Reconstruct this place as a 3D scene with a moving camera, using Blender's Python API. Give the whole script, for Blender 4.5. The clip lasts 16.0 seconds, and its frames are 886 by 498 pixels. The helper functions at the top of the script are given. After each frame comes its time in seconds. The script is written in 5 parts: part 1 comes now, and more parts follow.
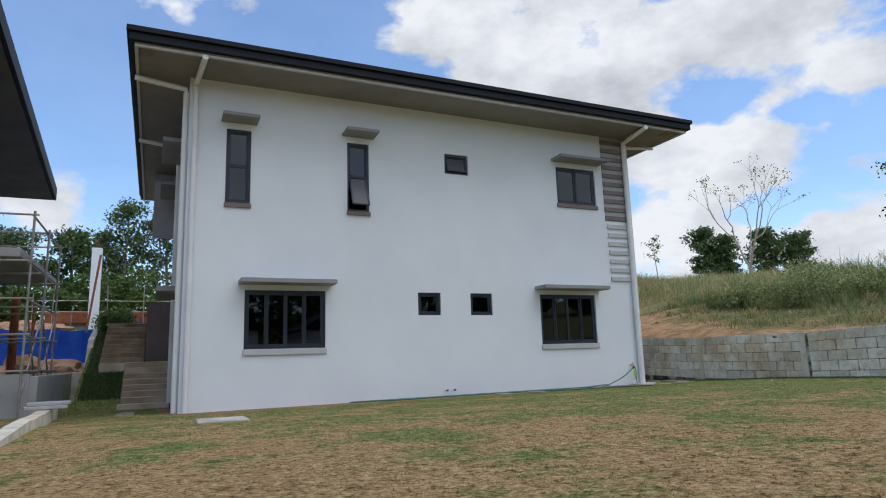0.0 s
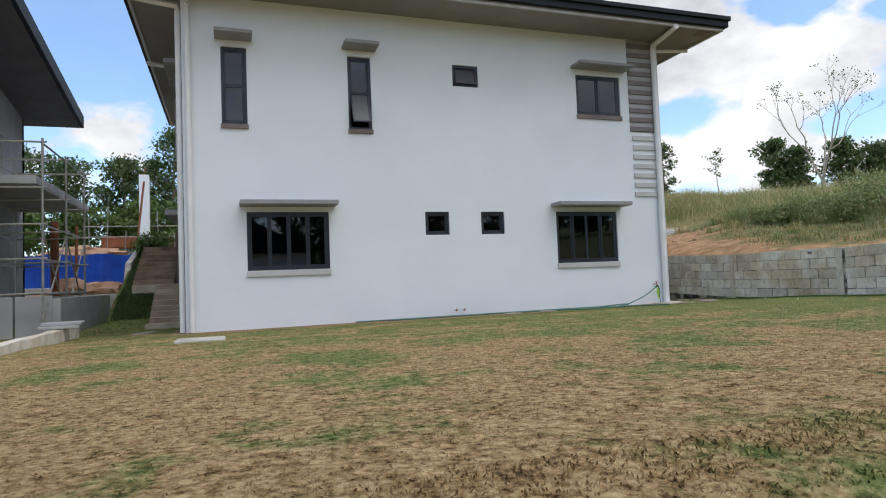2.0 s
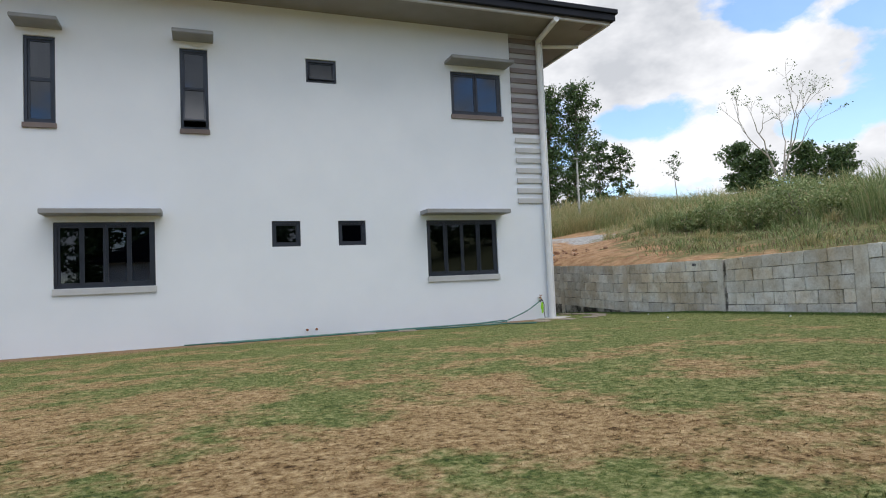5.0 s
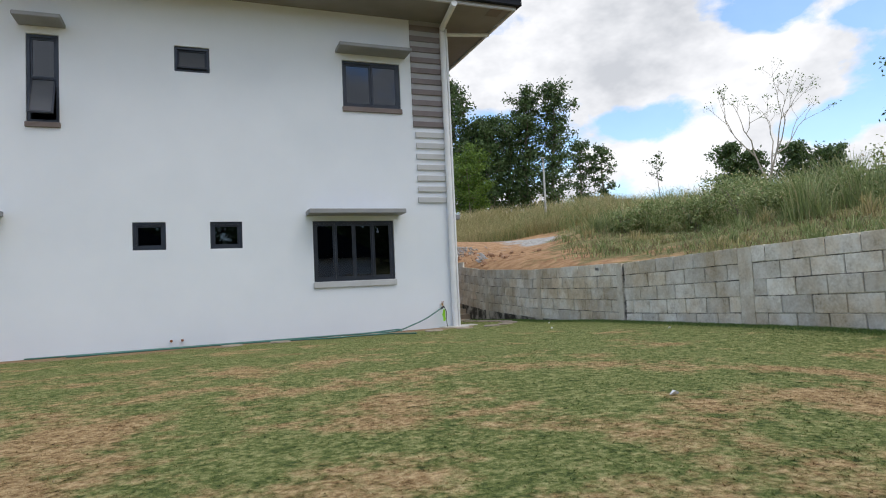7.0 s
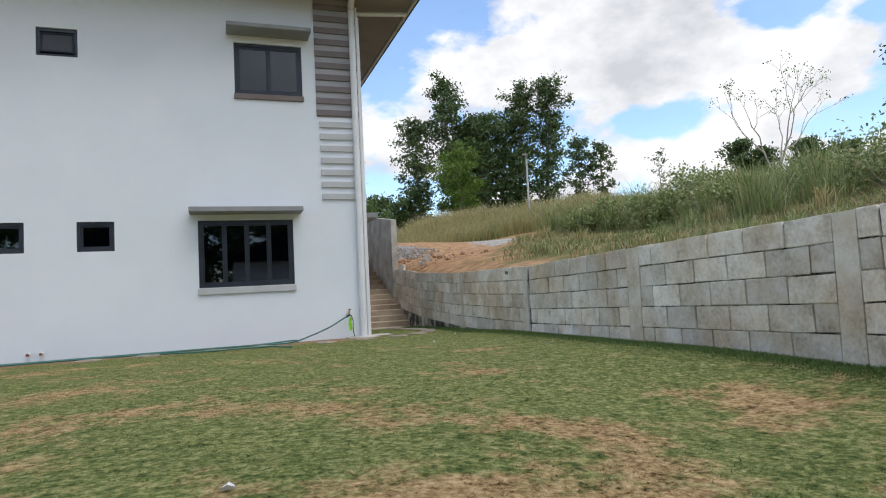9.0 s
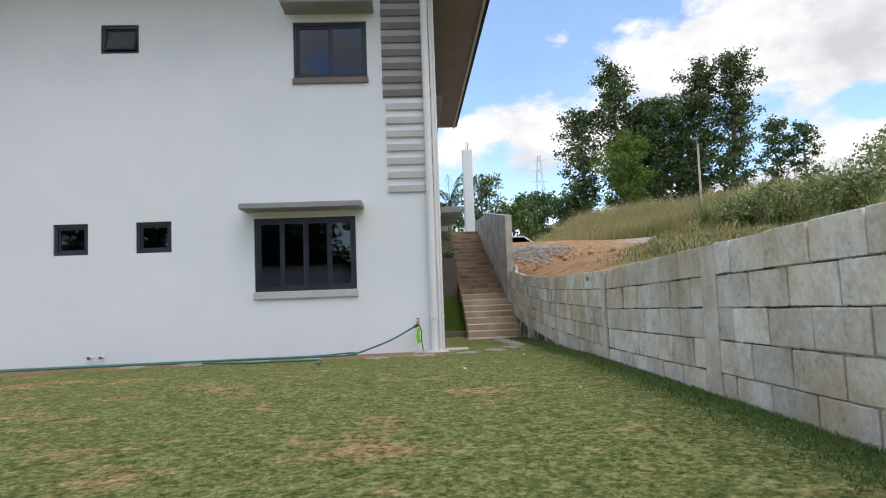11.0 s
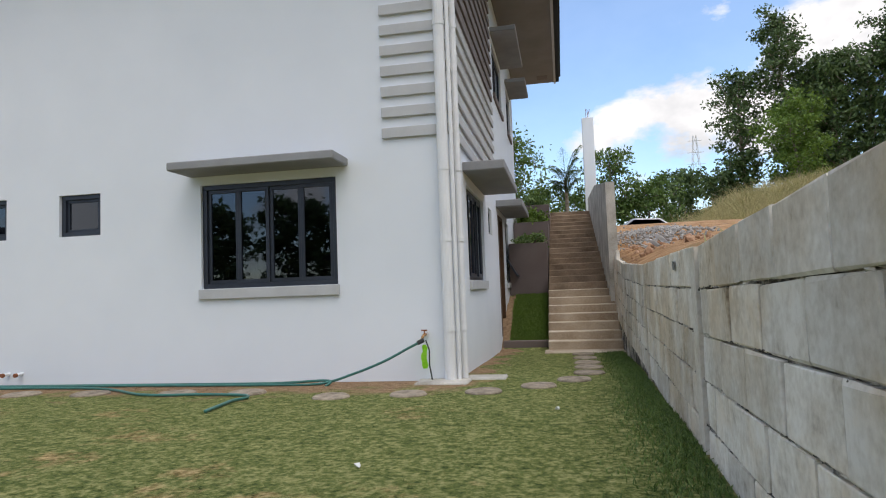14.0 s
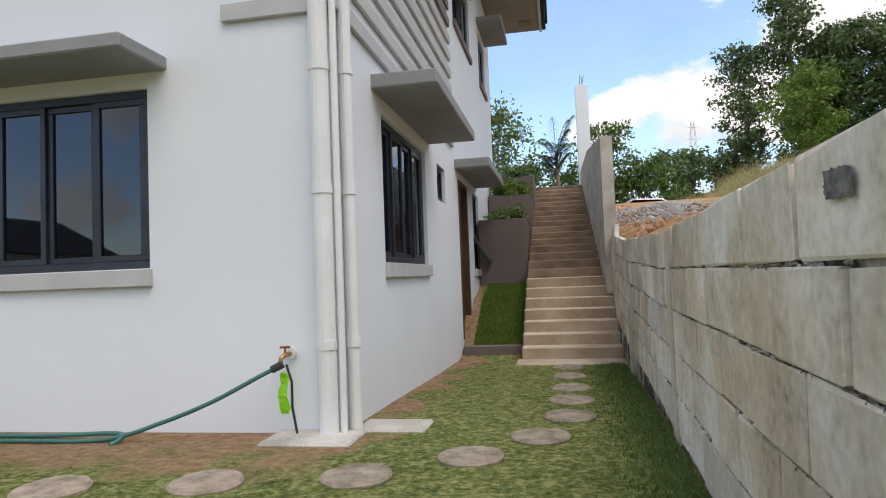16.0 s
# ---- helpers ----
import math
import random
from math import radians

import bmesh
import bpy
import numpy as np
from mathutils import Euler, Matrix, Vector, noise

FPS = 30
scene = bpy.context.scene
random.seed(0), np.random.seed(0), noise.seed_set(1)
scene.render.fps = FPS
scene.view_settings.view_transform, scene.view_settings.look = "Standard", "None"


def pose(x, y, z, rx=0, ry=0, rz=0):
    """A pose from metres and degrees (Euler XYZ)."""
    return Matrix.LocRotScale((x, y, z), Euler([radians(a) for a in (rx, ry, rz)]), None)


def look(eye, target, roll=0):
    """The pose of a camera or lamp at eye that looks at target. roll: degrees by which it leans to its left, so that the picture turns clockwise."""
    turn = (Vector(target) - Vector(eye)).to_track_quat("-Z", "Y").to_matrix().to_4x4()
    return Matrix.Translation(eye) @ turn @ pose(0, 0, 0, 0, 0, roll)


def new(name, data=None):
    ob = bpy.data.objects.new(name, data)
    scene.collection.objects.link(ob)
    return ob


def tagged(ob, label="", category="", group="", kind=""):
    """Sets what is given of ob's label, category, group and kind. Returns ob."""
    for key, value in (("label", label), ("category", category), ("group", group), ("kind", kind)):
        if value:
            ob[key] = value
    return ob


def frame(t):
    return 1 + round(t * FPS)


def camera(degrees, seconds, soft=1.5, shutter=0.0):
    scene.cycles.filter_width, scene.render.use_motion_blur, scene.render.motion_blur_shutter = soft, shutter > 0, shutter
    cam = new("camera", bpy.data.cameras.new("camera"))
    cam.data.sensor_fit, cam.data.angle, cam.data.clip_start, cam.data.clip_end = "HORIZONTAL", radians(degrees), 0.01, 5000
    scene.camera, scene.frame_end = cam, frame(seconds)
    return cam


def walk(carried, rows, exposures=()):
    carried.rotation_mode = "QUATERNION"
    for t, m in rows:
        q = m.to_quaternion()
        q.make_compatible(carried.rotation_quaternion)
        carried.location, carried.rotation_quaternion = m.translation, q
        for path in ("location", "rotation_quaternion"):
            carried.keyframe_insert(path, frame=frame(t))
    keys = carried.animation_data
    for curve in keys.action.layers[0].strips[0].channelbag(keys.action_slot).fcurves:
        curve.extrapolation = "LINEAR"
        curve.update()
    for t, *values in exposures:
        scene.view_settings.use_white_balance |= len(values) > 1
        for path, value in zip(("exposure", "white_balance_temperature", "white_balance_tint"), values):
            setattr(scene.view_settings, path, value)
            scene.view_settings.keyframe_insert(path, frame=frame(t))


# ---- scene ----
cam = camera(70.6, 16.0, 1.1)
PATH = [
    (0, (-0.487, 2.653, 0.833), (0.34, 4.441, 1.173), -1.8),
    (0.5, (-0.26, 2.603, 0.837), (0.518, 4.408, 1.21), -2.0),
    (1, (0.058, 2.547, 0.825), (0.749, 4.405, 1.091), -2.0),
    (1.5, (0.397, 2.622, 0.828), (1.057, 4.507, 0.931), -2.0),
    (2, (0.826, 2.592, 0.789), (1.479, 4.48, 0.885), -2.2),
    (2.5, (1.269, 2.664, 0.798), (1.927, 4.55, 0.891), -2.2),
    (3, (1.684, 2.686, 0.825), (2.368, 4.563, 0.92), -2.3),
    (3.5, (2.182, 2.753, 0.88), (2.88, 4.625, 0.979), -2.5),
    (4, (2.681, 2.808, 0.856), (3.391, 4.675, 0.956), -2.5),
    (4.2, (2.894, 2.829, 0.878), (3.609, 4.694, 0.981), -2.6),
    (6.3, (5.709, 3.115, 0.976), (6.418, 4.982, 1.08), -2.3),
    (6.5, (5.96, 3.095, 0.972), (6.671, 4.961, 1.081), -2.7),
    (7, (6.545, 3.151, 0.942), (7.26, 5.016, 1.05), -2.6),
    (7.5, (7.222, 3.218, 0.921), (7.942, 5.081, 1.031), -2.7),
    (8, (7.839, 3.344, 0.922), (8.564, 5.205, 1.035), -2.8),
    (8.2, (8.072, 3.418, 0.937), (8.8, 5.278, 1.048), -2.8),
    (10.3, (10.885, 4.602, 0.935), (11.221, 6.569, 1.063), -2.3),
    (10.5, (11.087, 4.839, 0.937), (11.349, 6.818, 1.068), -2.1),
    (11, (11.543, 5.363, 0.988), (11.641, 7.356, 1.121), -2.1),
    (11.5, (12.002, 5.965, 0.97), (11.984, 7.961, 1.104), -2.2),
    (12, (12.38, 6.565, 0.939), (12.255, 8.556, 1.073), -2.1),
    (12.5, (12.687, 7.321, 0.968), (12.477, 9.306, 1.1), -2.2),
    (13, (12.89, 8.019, 1.019), (12.608, 9.995, 1.152), -2.0),
    (13.5, (13.05, 8.747, 0.995), (12.706, 10.714, 1.123), -2.1),
    (14, (13.187, 9.449, 0.988), (12.816, 11.411, 1.112), -2.1),
    (14.5, (13.316, 10.281, 0.976), (12.928, 12.239, 1.1), -2.2),
    (15, (13.417, 11.068, 0.959), (13.018, 13.025, 1.07), -2.3),
    (15.5, (13.445, 11.836, 0.966), (13.049, 13.794, 1.069), -2.6),
    (16, (13.416, 12.579, 0.937), (13.054, 14.544, 1.026), -2.2),
]
walk(cam, [(t, look(eye, target, roll)) for t, eye, target, roll in PATH], [(0, 0.06, 6200, 10), (1, 0.02, 6200, 10), (1.5, 0.38, 6400, 10), (2, 0.32, 6450, 10), (8, 0.36, 6450, 10), (11, 0.42, 6600, 10.5), (13, 0.4, 6650, 11), (15, 0.4, 6800, 11.5), (16, 0.58, 6950, 12)])

# ---- world, sun ----
SUN_ELEVATION, SUN_AZIMUTH = 66.0, 142.0     # degrees; azimuth clockwise from +y
world = bpy.data.worlds.new("sky")
scene.world = world
world.use_nodes = True
wn, wl = world.node_tree.nodes, world.node_tree.links
wn.clear()


def wnode(kind, **values):
    n = wn.new(kind)
    for key, value in values.items():
        n.inputs[key].default_value = value
    return n


def wmath(op, a, b):
    n = wn.new("ShaderNodeMath")
    n.operation = op
    for i, v in enumerate((a, b)):
        if isinstance(v, (int, float)):
            n.inputs[i].default_value = v
        else:
            wl.new(v, n.inputs[i])
    return n.outputs[0]


sky = wn.new("ShaderNodeTexSky")
sky.sky_type = "NISHITA"
sky.sun_disc = False
sky.sun_elevation, sky.sun_rotation = radians(SUN_ELEVATION), radians(SUN_AZIMUTH)
sky.air_density, sky.dust_density, sky.ozone_density = 1.0, 0.3, 3.0
SKY_STRENGTH, CLOUD_LIGHT = 0.13, 6.5
coord = wn.new("ShaderNodeTexCoord")
sep = wn.new("ShaderNodeSeparateXYZ")
wl.new(coord.outputs["Generated"], sep.inputs[0])
up = wmath("ADD", wmath("MAXIMUM", sep.outputs[2], 0.0), 0.22)
comb = wn.new("ShaderNodeCombineXYZ")
wl.new(wmath("DIVIDE", sep.outputs[0], up), comb.inputs[0])
wl.new(wmath("DIVIDE", sep.outputs[1], up), comb.inputs[1])
cloud_noise = wnode("ShaderNodeTexNoise", Scale=5.5, Detail=10.0, Roughness=0.54, Lacunarity=2.1, Distortion=0.1)
squash = wn.new("ShaderNodeVectorMath")
squash.operation = "MULTIPLY"
wl.new(coord.outputs["Generated"], squash.inputs[0])
squash.inputs[1].default_value = (1.0, 1.0, 1.7)
wl.new(squash.outputs[0], cloud_noise.inputs["Vector"])
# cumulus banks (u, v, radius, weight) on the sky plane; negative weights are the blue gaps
BANKS = [(0.5, 1.14, 0.16, 0.16), (0.72, 1.2, 0.13, 0.16), (0.95, 1.15, 0.12, 0.16), (1.0, 0.93, 0.15, 0.17), (1.2, 0.82, 0.2, 0.17), (1.4, 0.8, 0.1, 0.15), (1.5, 1.2, 0.2, 0.17), (1.2, 1.36, 0.22, 0.16),
         (0.9, 1.4, 0.22, 0.14), (0.78, 1.65, 0.2, 0.15), (1.05, 1.55, 0.15, 0.14), (1.5, 1.5, 0.15, 0.14), (1.7, 1.85, 0.24, 0.17), (2.3, 1.5, 0.3, 0.17), (0.33, 2.05, 0.2, 0.16), (0.52, 2.35, 0.25, 0.16),
         (1.75, 1.0, 0.16, -0.2), (1.26, 1.08, 0.08, -0.14), (1.86, 1.3, 0.1, -0.16), (0.3, 1.2, 0.13, -0.16), (1.38, 1.74, 0.13, -0.2), (1.93, 1.52, 0.14, -0.2), (1.47, 1.0, 0.08, -0.16),
         # (2.2, -0.3) is an unseen bank, added to brighten the east wall
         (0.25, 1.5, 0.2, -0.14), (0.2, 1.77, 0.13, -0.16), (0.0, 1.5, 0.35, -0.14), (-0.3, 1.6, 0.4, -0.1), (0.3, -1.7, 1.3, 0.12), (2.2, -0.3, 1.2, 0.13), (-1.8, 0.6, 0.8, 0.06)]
cover = cloud_noise.outputs[0]
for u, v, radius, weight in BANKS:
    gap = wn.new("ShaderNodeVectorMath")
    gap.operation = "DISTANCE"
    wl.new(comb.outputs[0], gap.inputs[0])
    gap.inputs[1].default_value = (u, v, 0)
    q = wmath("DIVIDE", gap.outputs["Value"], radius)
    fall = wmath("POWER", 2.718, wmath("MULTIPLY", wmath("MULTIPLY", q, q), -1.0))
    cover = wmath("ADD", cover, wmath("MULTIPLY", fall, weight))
ramp = wn.new("ShaderNodeValToRGB")
ramp.color_ramp.elements[0].position, ramp.color_ramp.elements[1].position = 0.49, 0.58
ramp.color_ramp.elements[0].color = (0.1, 0.1, 0.1, 1)
wl.new(cover, ramp.inputs[0])
shade = wnode("ShaderNodeTexNoise", Scale=5.0, Detail=5.0, Roughness=0.6)
wl.new(squash.outputs[0], shade.inputs["Vector"])
shade_ramp = wn.new("ShaderNodeValToRGB")
shade_ramp.color_ramp.elements[0].position, shade_ramp.color_ramp.elements[1].position = 0.35, 0.62
shade_ramp.color_ramp.elements[0].color = (0.60 * CLOUD_LIGHT, 0.62 * CLOUD_LIGHT, 0.66 * CLOUD_LIGHT, 1)
shade_ramp.color_ramp.elements[1].color = (1.0 * CLOUD_LIGHT, 1.0 * CLOUD_LIGHT, 1.02 * CLOUD_LIGHT, 1)
wl.new(shade.outputs[0], shade_ramp.inputs[0])
deep = wnode("ShaderNodeHueSaturation", Saturation=1.08, Value=1.5)
wl.new(sky.outputs[0], deep.inputs["Color"])
mixer = wn.new("ShaderNodeMixRGB")
wl.new(ramp.outputs[0], mixer.inputs[0])
wl.new(deep.outputs[0], mixer.inputs[1])
wl.new(shade_ramp.outputs[0], mixer.inputs[2])
background = wnode("ShaderNodeBackground", Strength=SKY_STRENGTH)
wl.new(mixer.outputs[0], background.inputs[0])
world_out = wn.new("ShaderNodeOutputWorld")
wl.new(background.outputs[0], world_out.inputs[0])

sun = new("sun", bpy.data.lights.new("sun", "SUN"))
sun.data.energy, sun.data.angle, sun.data.color = 1.55, radians(50), (1.0, 0.95, 0.88)
_a, _e = radians(SUN_AZIMUTH), radians(SUN_ELEVATION)
sun.matrix_world = look((0, 0, 30), (-30 * math.sin(_a) * math.cos(_e), -30 * math.cos(_a) * math.cos(_e), 30 - 30 * math.sin(_e)))



# ---- materials ----
def material(name, dark, light, scale=6.0, rough=0.7, bump=0.1, fine=60.0, metal=0.0, spread=(0.35, 0.65), per_piece=0.0, distance=0.01, middle=None):
    """A surface of two tones at two scales, with fine relief; per_piece varies each object or island."""
    m = bpy.data.materials.new(name)
    m.use_nodes = True
    n, l = m.node_tree.nodes, m.node_tree.links
    bsdf = n["Principled BSDF"]
    tc = n.new("ShaderNodeTexCoord")
    where = tc.outputs["Object"]
    if per_piece:
        info = n.new("ShaderNodeObjectInfo")
        away = n.new("ShaderNodeMath")
        away.operation = "MULTIPLY"
        away.inputs[1].default_value = 90.0
        l.new(info.outputs["Random"], away.inputs[0])
        moved = n.new("ShaderNodeVectorMath")
        l.new(where, moved.inputs[0])
        l.new(away.outputs[0], moved.inputs[1])
        where = moved.outputs[0]
    big = n.new("ShaderNodeTexNoise")
    big.inputs["Scale"].default_value, big.inputs["Detail"].default_value = scale, 6.0
    small = n.new("ShaderNodeTexNoise")
    small.inputs["Scale"].default_value, small.inputs["Detail"].default_value = fine, 4.0
    l.new(where, big.inputs["Vector"])
    l.new(where, small.inputs["Vector"])
    mean = n.new("ShaderNodeMix")
    mean.data_type = "FLOAT"
    mean.inputs[0].default_value = 0.3
    l.new(big.outputs[0], mean.inputs[2])
    l.new(small.outputs[0], mean.inputs[3])
    r = n.new("ShaderNodeValToRGB")
    r.color_ramp.elements[0].position, r.color_ramp.elements[1].position = spread
    r.color_ramp.elements[0].color, r.color_ramp.elements[1].color = (*dark, 1), (*light, 1)
    if middle:
        e = r.color_ramp.elements.new((spread[0] + spread[1]) / 2)
        e.color = (*middle, 1)
        big.inputs["Detail"].default_value, big.inputs["Roughness"].default_value = 9.0, 0.68
    l.new(mean.outputs[0], r.inputs[0])
    colour = r.outputs[0]
    if per_piece:
        hsv = n.new("ShaderNodeHueSaturation")
        rng = n.new("ShaderNodeMapRange")
        rng.inputs[3].default_value, rng.inputs[4].default_value = 1 - per_piece, 1 + per_piece
        l.new(info.outputs["Random"], rng.inputs[0])
        l.new(rng.outputs[0], hsv.inputs["Value"])
        l.new(colour, hsv.inputs["Color"])
        colour = hsv.outputs[0]
    if middle:
        geo = n.new("ShaderNodeNewGeometry")
        stain = n.new("ShaderNodeTexNoise")
        stain.inputs["Scale"].default_value, stain.inputs["Detail"].default_value, stain.inputs["Roughness"].default_value = 1.1, 9.0, 0.66
        l.new(geo.outputs["Position"], stain.inputs["Vector"])
        amount = n.new("ShaderNodeMapRange")
        amount.inputs[1].default_value, amount.inputs[2].default_value, amount.inputs[4].default_value = 0.44, 0.62, 0.85
        l.new(stain.outputs[0], amount.inputs[0])
        soak = n.new("ShaderNodeMixRGB")
        soak.blend_type = "MULTIPLY"
        soak.inputs[2].default_value = (0.80, 0.69, 0.54, 1)
        l.new(amount.outputs[0], soak.inputs[0])
        l.new(colour, soak.inputs[1])
        colour = soak.outputs[0]
    l.new(colour, bsdf.inputs["Base Color"])
    bsdf.inputs["Roughness"].default_value, bsdf.inputs["Metallic"].default_value = rough, metal
    if bump:
        b = n.new("ShaderNodeBump")
        b.inputs["Strength"].default_value, b.inputs["Distance"].default_value = bump, distance
        l.new(mean.outputs[0], b.inputs["Height"])
        l.new(b.outputs[0], bsdf.inputs["Normal"])
    return m


WHITE = material("white_wall_paint", (0.71, 0.75, 0.80), (0.77, 0.805, 0.85), 0.8, 0.75, 0.12, 90)
SLAT_LIGHT = material("grey_fibre_cement", (0.45, 0.455, 0.46), (0.53, 0.535, 0.54), 3, 0.75, 0.1, 80)
SLAT_DARK = material("taupe_fibre_cement", (0.15, 0.125, 0.125), (0.20, 0.17, 0.17), 3, 0.7, 0.1, 80)
PANEL_GREY = material("grey_wall_paint", (0.33, 0.33, 0.34), (0.38, 0.38, 0.39), 2, 0.75, 0.1, 80)
CANOPY = material("grey_canopy_paint", (0.225, 0.228, 0.235), (0.285, 0.288, 0.295), 3, 0.7, 0.1, 70)
SOFFIT = material("beige_soffit_board", (0.20, 0.185, 0.17), (0.25, 0.232, 0.215), 1.5, 0.75, 0.05, 60)
DARK_SOFFIT = material("dark_grey_soffit", (0.07, 0.07, 0.075), (0.10, 0.10, 0.105), 2, 0.7, 0.05, 50)
FASCIA = material("dark_blue_metal_fascia", (0.005, 0.007, 0.013), (0.009, 0.012, 0.021), 2, 0.55, 0.03, 40)
FASCIA.node_tree.nodes["Principled BSDF"].inputs["Specular IOR Level"].default_value = 0.2
FRAME = material("dark_grey_aluminium", (0.026, 0.032, 0.045), (0.04, 0.048, 0.065), 4, 0.35, 0.02, 60, 0.4)
PIPE = material("white_plastic_pipe", (0.70, 0.71, 0.72), (0.77, 0.78, 0.79), 3, 0.45, 0.03, 40)
SILL_BROWN = material("brown_painted_sill", (0.16, 0.125, 0.115), (0.20, 0.16, 0.15), 5, 0.7, 0.1, 80)
CONCRETE = material("weathered_concrete", (0.30, 0.28, 0.24), (0.62, 0.60, 0.55), 2.2, 0.9, 0.3, 50)
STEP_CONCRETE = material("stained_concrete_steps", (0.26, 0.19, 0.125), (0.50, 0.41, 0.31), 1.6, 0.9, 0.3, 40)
# upper flight: darker and browner than the lower steps
STEP_DARK = material("dark_concrete_steps", (0.15, 0.105, 0.07), (0.36, 0.27, 0.19), 2.4, 0.9, 0.3, 40)
BLOCK = material("concrete_block", (0.27, 0.23, 0.175), (0.75, 0.725, 0.67), 3.6, 0.95, 0.6, 30, per_piece=0.18, spread=(0.28, 0.58), middle=(0.57, 0.535, 0.47))
MORTAR = material("rough_mortar", (0.05, 0.045, 0.038), (0.52, 0.49, 0.43), 4.0, 0.95, 0.9, 34, spread=(0.44, 0.60))
PLASTER = material("rough_cement_post", (0.33, 0.29, 0.22), (0.70, 0.67, 0.60), 2.6, 0.95, 0.5, 34, spread=(0.28, 0.58), middle=(0.56, 0.52, 0.45))
STAIN_BLACK = material("black_paint_smear", (0.06, 0.062, 0.066), (0.42, 0.41, 0.40), 14, 0.8, 0.3, 60)
# paler copy of the step concrete, stands for light on the upward faces
TREAD = material("lit_concrete_tread", (0.34, 0.27, 0.19), (0.62, 0.55, 0.45), 2.0, 0.9, 0.3, 40)
BROWN_WALL = material("taupe_planter_plaster", (0.13, 0.10, 0.092), (0.165, 0.13, 0.12), 2, 0.8, 0.2, 60)
WOOD_DOOR = material("brown_varnished_wood", (0.05, 0.025, 0.012), (0.11, 0.055, 0.025), 6, 0.5, 0.1, 60)
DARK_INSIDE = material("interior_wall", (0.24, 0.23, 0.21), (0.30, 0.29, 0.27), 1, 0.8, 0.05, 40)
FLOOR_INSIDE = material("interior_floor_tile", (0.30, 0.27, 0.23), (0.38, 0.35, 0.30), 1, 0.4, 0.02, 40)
HOSE = material("green_rubber_hose", (0.03, 0.13, 0.115), (0.045, 0.18, 0.15), 6, 0.45, 0.05, 60)
BLACK_HOSE = material("black_rubber", (0.012, 0.014, 0.014), (0.03, 0.032, 0.032), 6, 0.5, 0.05, 60)
LIME = material("lime_plastic_label", (0.34, 0.72, 0.03), (0.42, 0.82, 0.05), 6, 0.5, 0.02, 60)
BRASS = material("worn_brass", (0.30, 0.16, 0.08), (0.45, 0.28, 0.13), 8, 0.4, 0.1, 60, 0.8)
STONE = material("round_stepping_stone", (0.16, 0.13, 0.095), (0.38, 0.32, 0.25), 9, 0.95, 0.8, 40, per_piece=0.12)
BARK = material("tree_bark", (0.13, 0.10, 0.075), (0.30, 0.26, 0.21), 9, 0.95, 0.5, 40)
PALE_BARK = material("pale_grey_bark", (0.26, 0.23, 0.19), (0.46, 0.42, 0.36), 8, 0.95, 0.4, 40)
STEEL = material("galvanised_scaffold_pipe", (0.28, 0.27, 0.25), (0.42, 0.41, 0.38), 6, 0.5, 0.1, 50, 0.6)
RUST = material("rusted_steel", (0.16, 0.055, 0.025), (0.30, 0.11, 0.05), 6, 0.85, 0.3, 50)
TARP = material("blue_tarpaulin", (0.01, 0.07, 0.42), (0.02, 0.12, 0.58), 1.2, 0.45, 0.5, 8, distance=0.08)
RAW_WALL = material("raw_cement_render", (0.30, 0.30, 0.31), (0.42, 0.42, 0.43), 1.6, 0.9, 0.3, 40)
SAND = material("heaped_soil", (0.26, 0.14, 0.08), (0.48, 0.31, 0.20), 2.5, 0.95, 0.8, 20, distance=0.05)
RUBBLE = material("grey_rubble", (0.22, 0.21, 0.20), (0.46, 0.45, 0.43), 4, 0.95, 0.8, 30)
CAR_PAINT = material("silver_car_paint", (0.40, 0.42, 0.45), (0.46, 0.48, 0.51), 2, 0.25, 0.0, 40, 0.5)
TILE_ROOF = material("terracotta_roof", (0.32, 0.10, 0.05), (0.45, 0.16, 0.08), 3, 0.85, 0.3, 30)


def leaf_material(name, dark, light, brown=None):
    m = bpy.data.materials.new(name)
    m.use_nodes = True
    n, l = m.node_tree.nodes, m.node_tree.links
    bsdf = n["Principled BSDF"]
    geo = n.new("ShaderNodeNewGeometry")
    r = n.new("ShaderNodeValToRGB")
    r.color_ramp.elements[0].color, r.color_ramp.elements[1].color = (*dark, 1), (*light, 1)
    if brown:
        e = r.color_ramp.elements.new(0.82)
        e.color = (*light, 1)
        r.color_ramp.elements[-1].color = (*brown, 1)
    l.new(geo.outputs["Random Per Island"], r.inputs[0])
    l.new(r.outputs[0], bsdf.inputs["Base Color"])
    bsdf.inputs["Roughness"].default_value = 0.55
    bsdf.inputs["Transmission Weight"].default_value = 0.0
    back = n.new("ShaderNodeBsdfTranslucent")
    l.new(r.outputs[0], back.inputs[0])
    mix = n.new("ShaderNodeMixShader")
    mix.inputs[0].default_value = 0.3
    l.new(bsdf.outputs[0], mix.inputs[1])
    l.new(back.outputs[0], mix.inputs[2])
    l.new(mix.outputs[0], n["Material Output"].inputs[0])
    return m


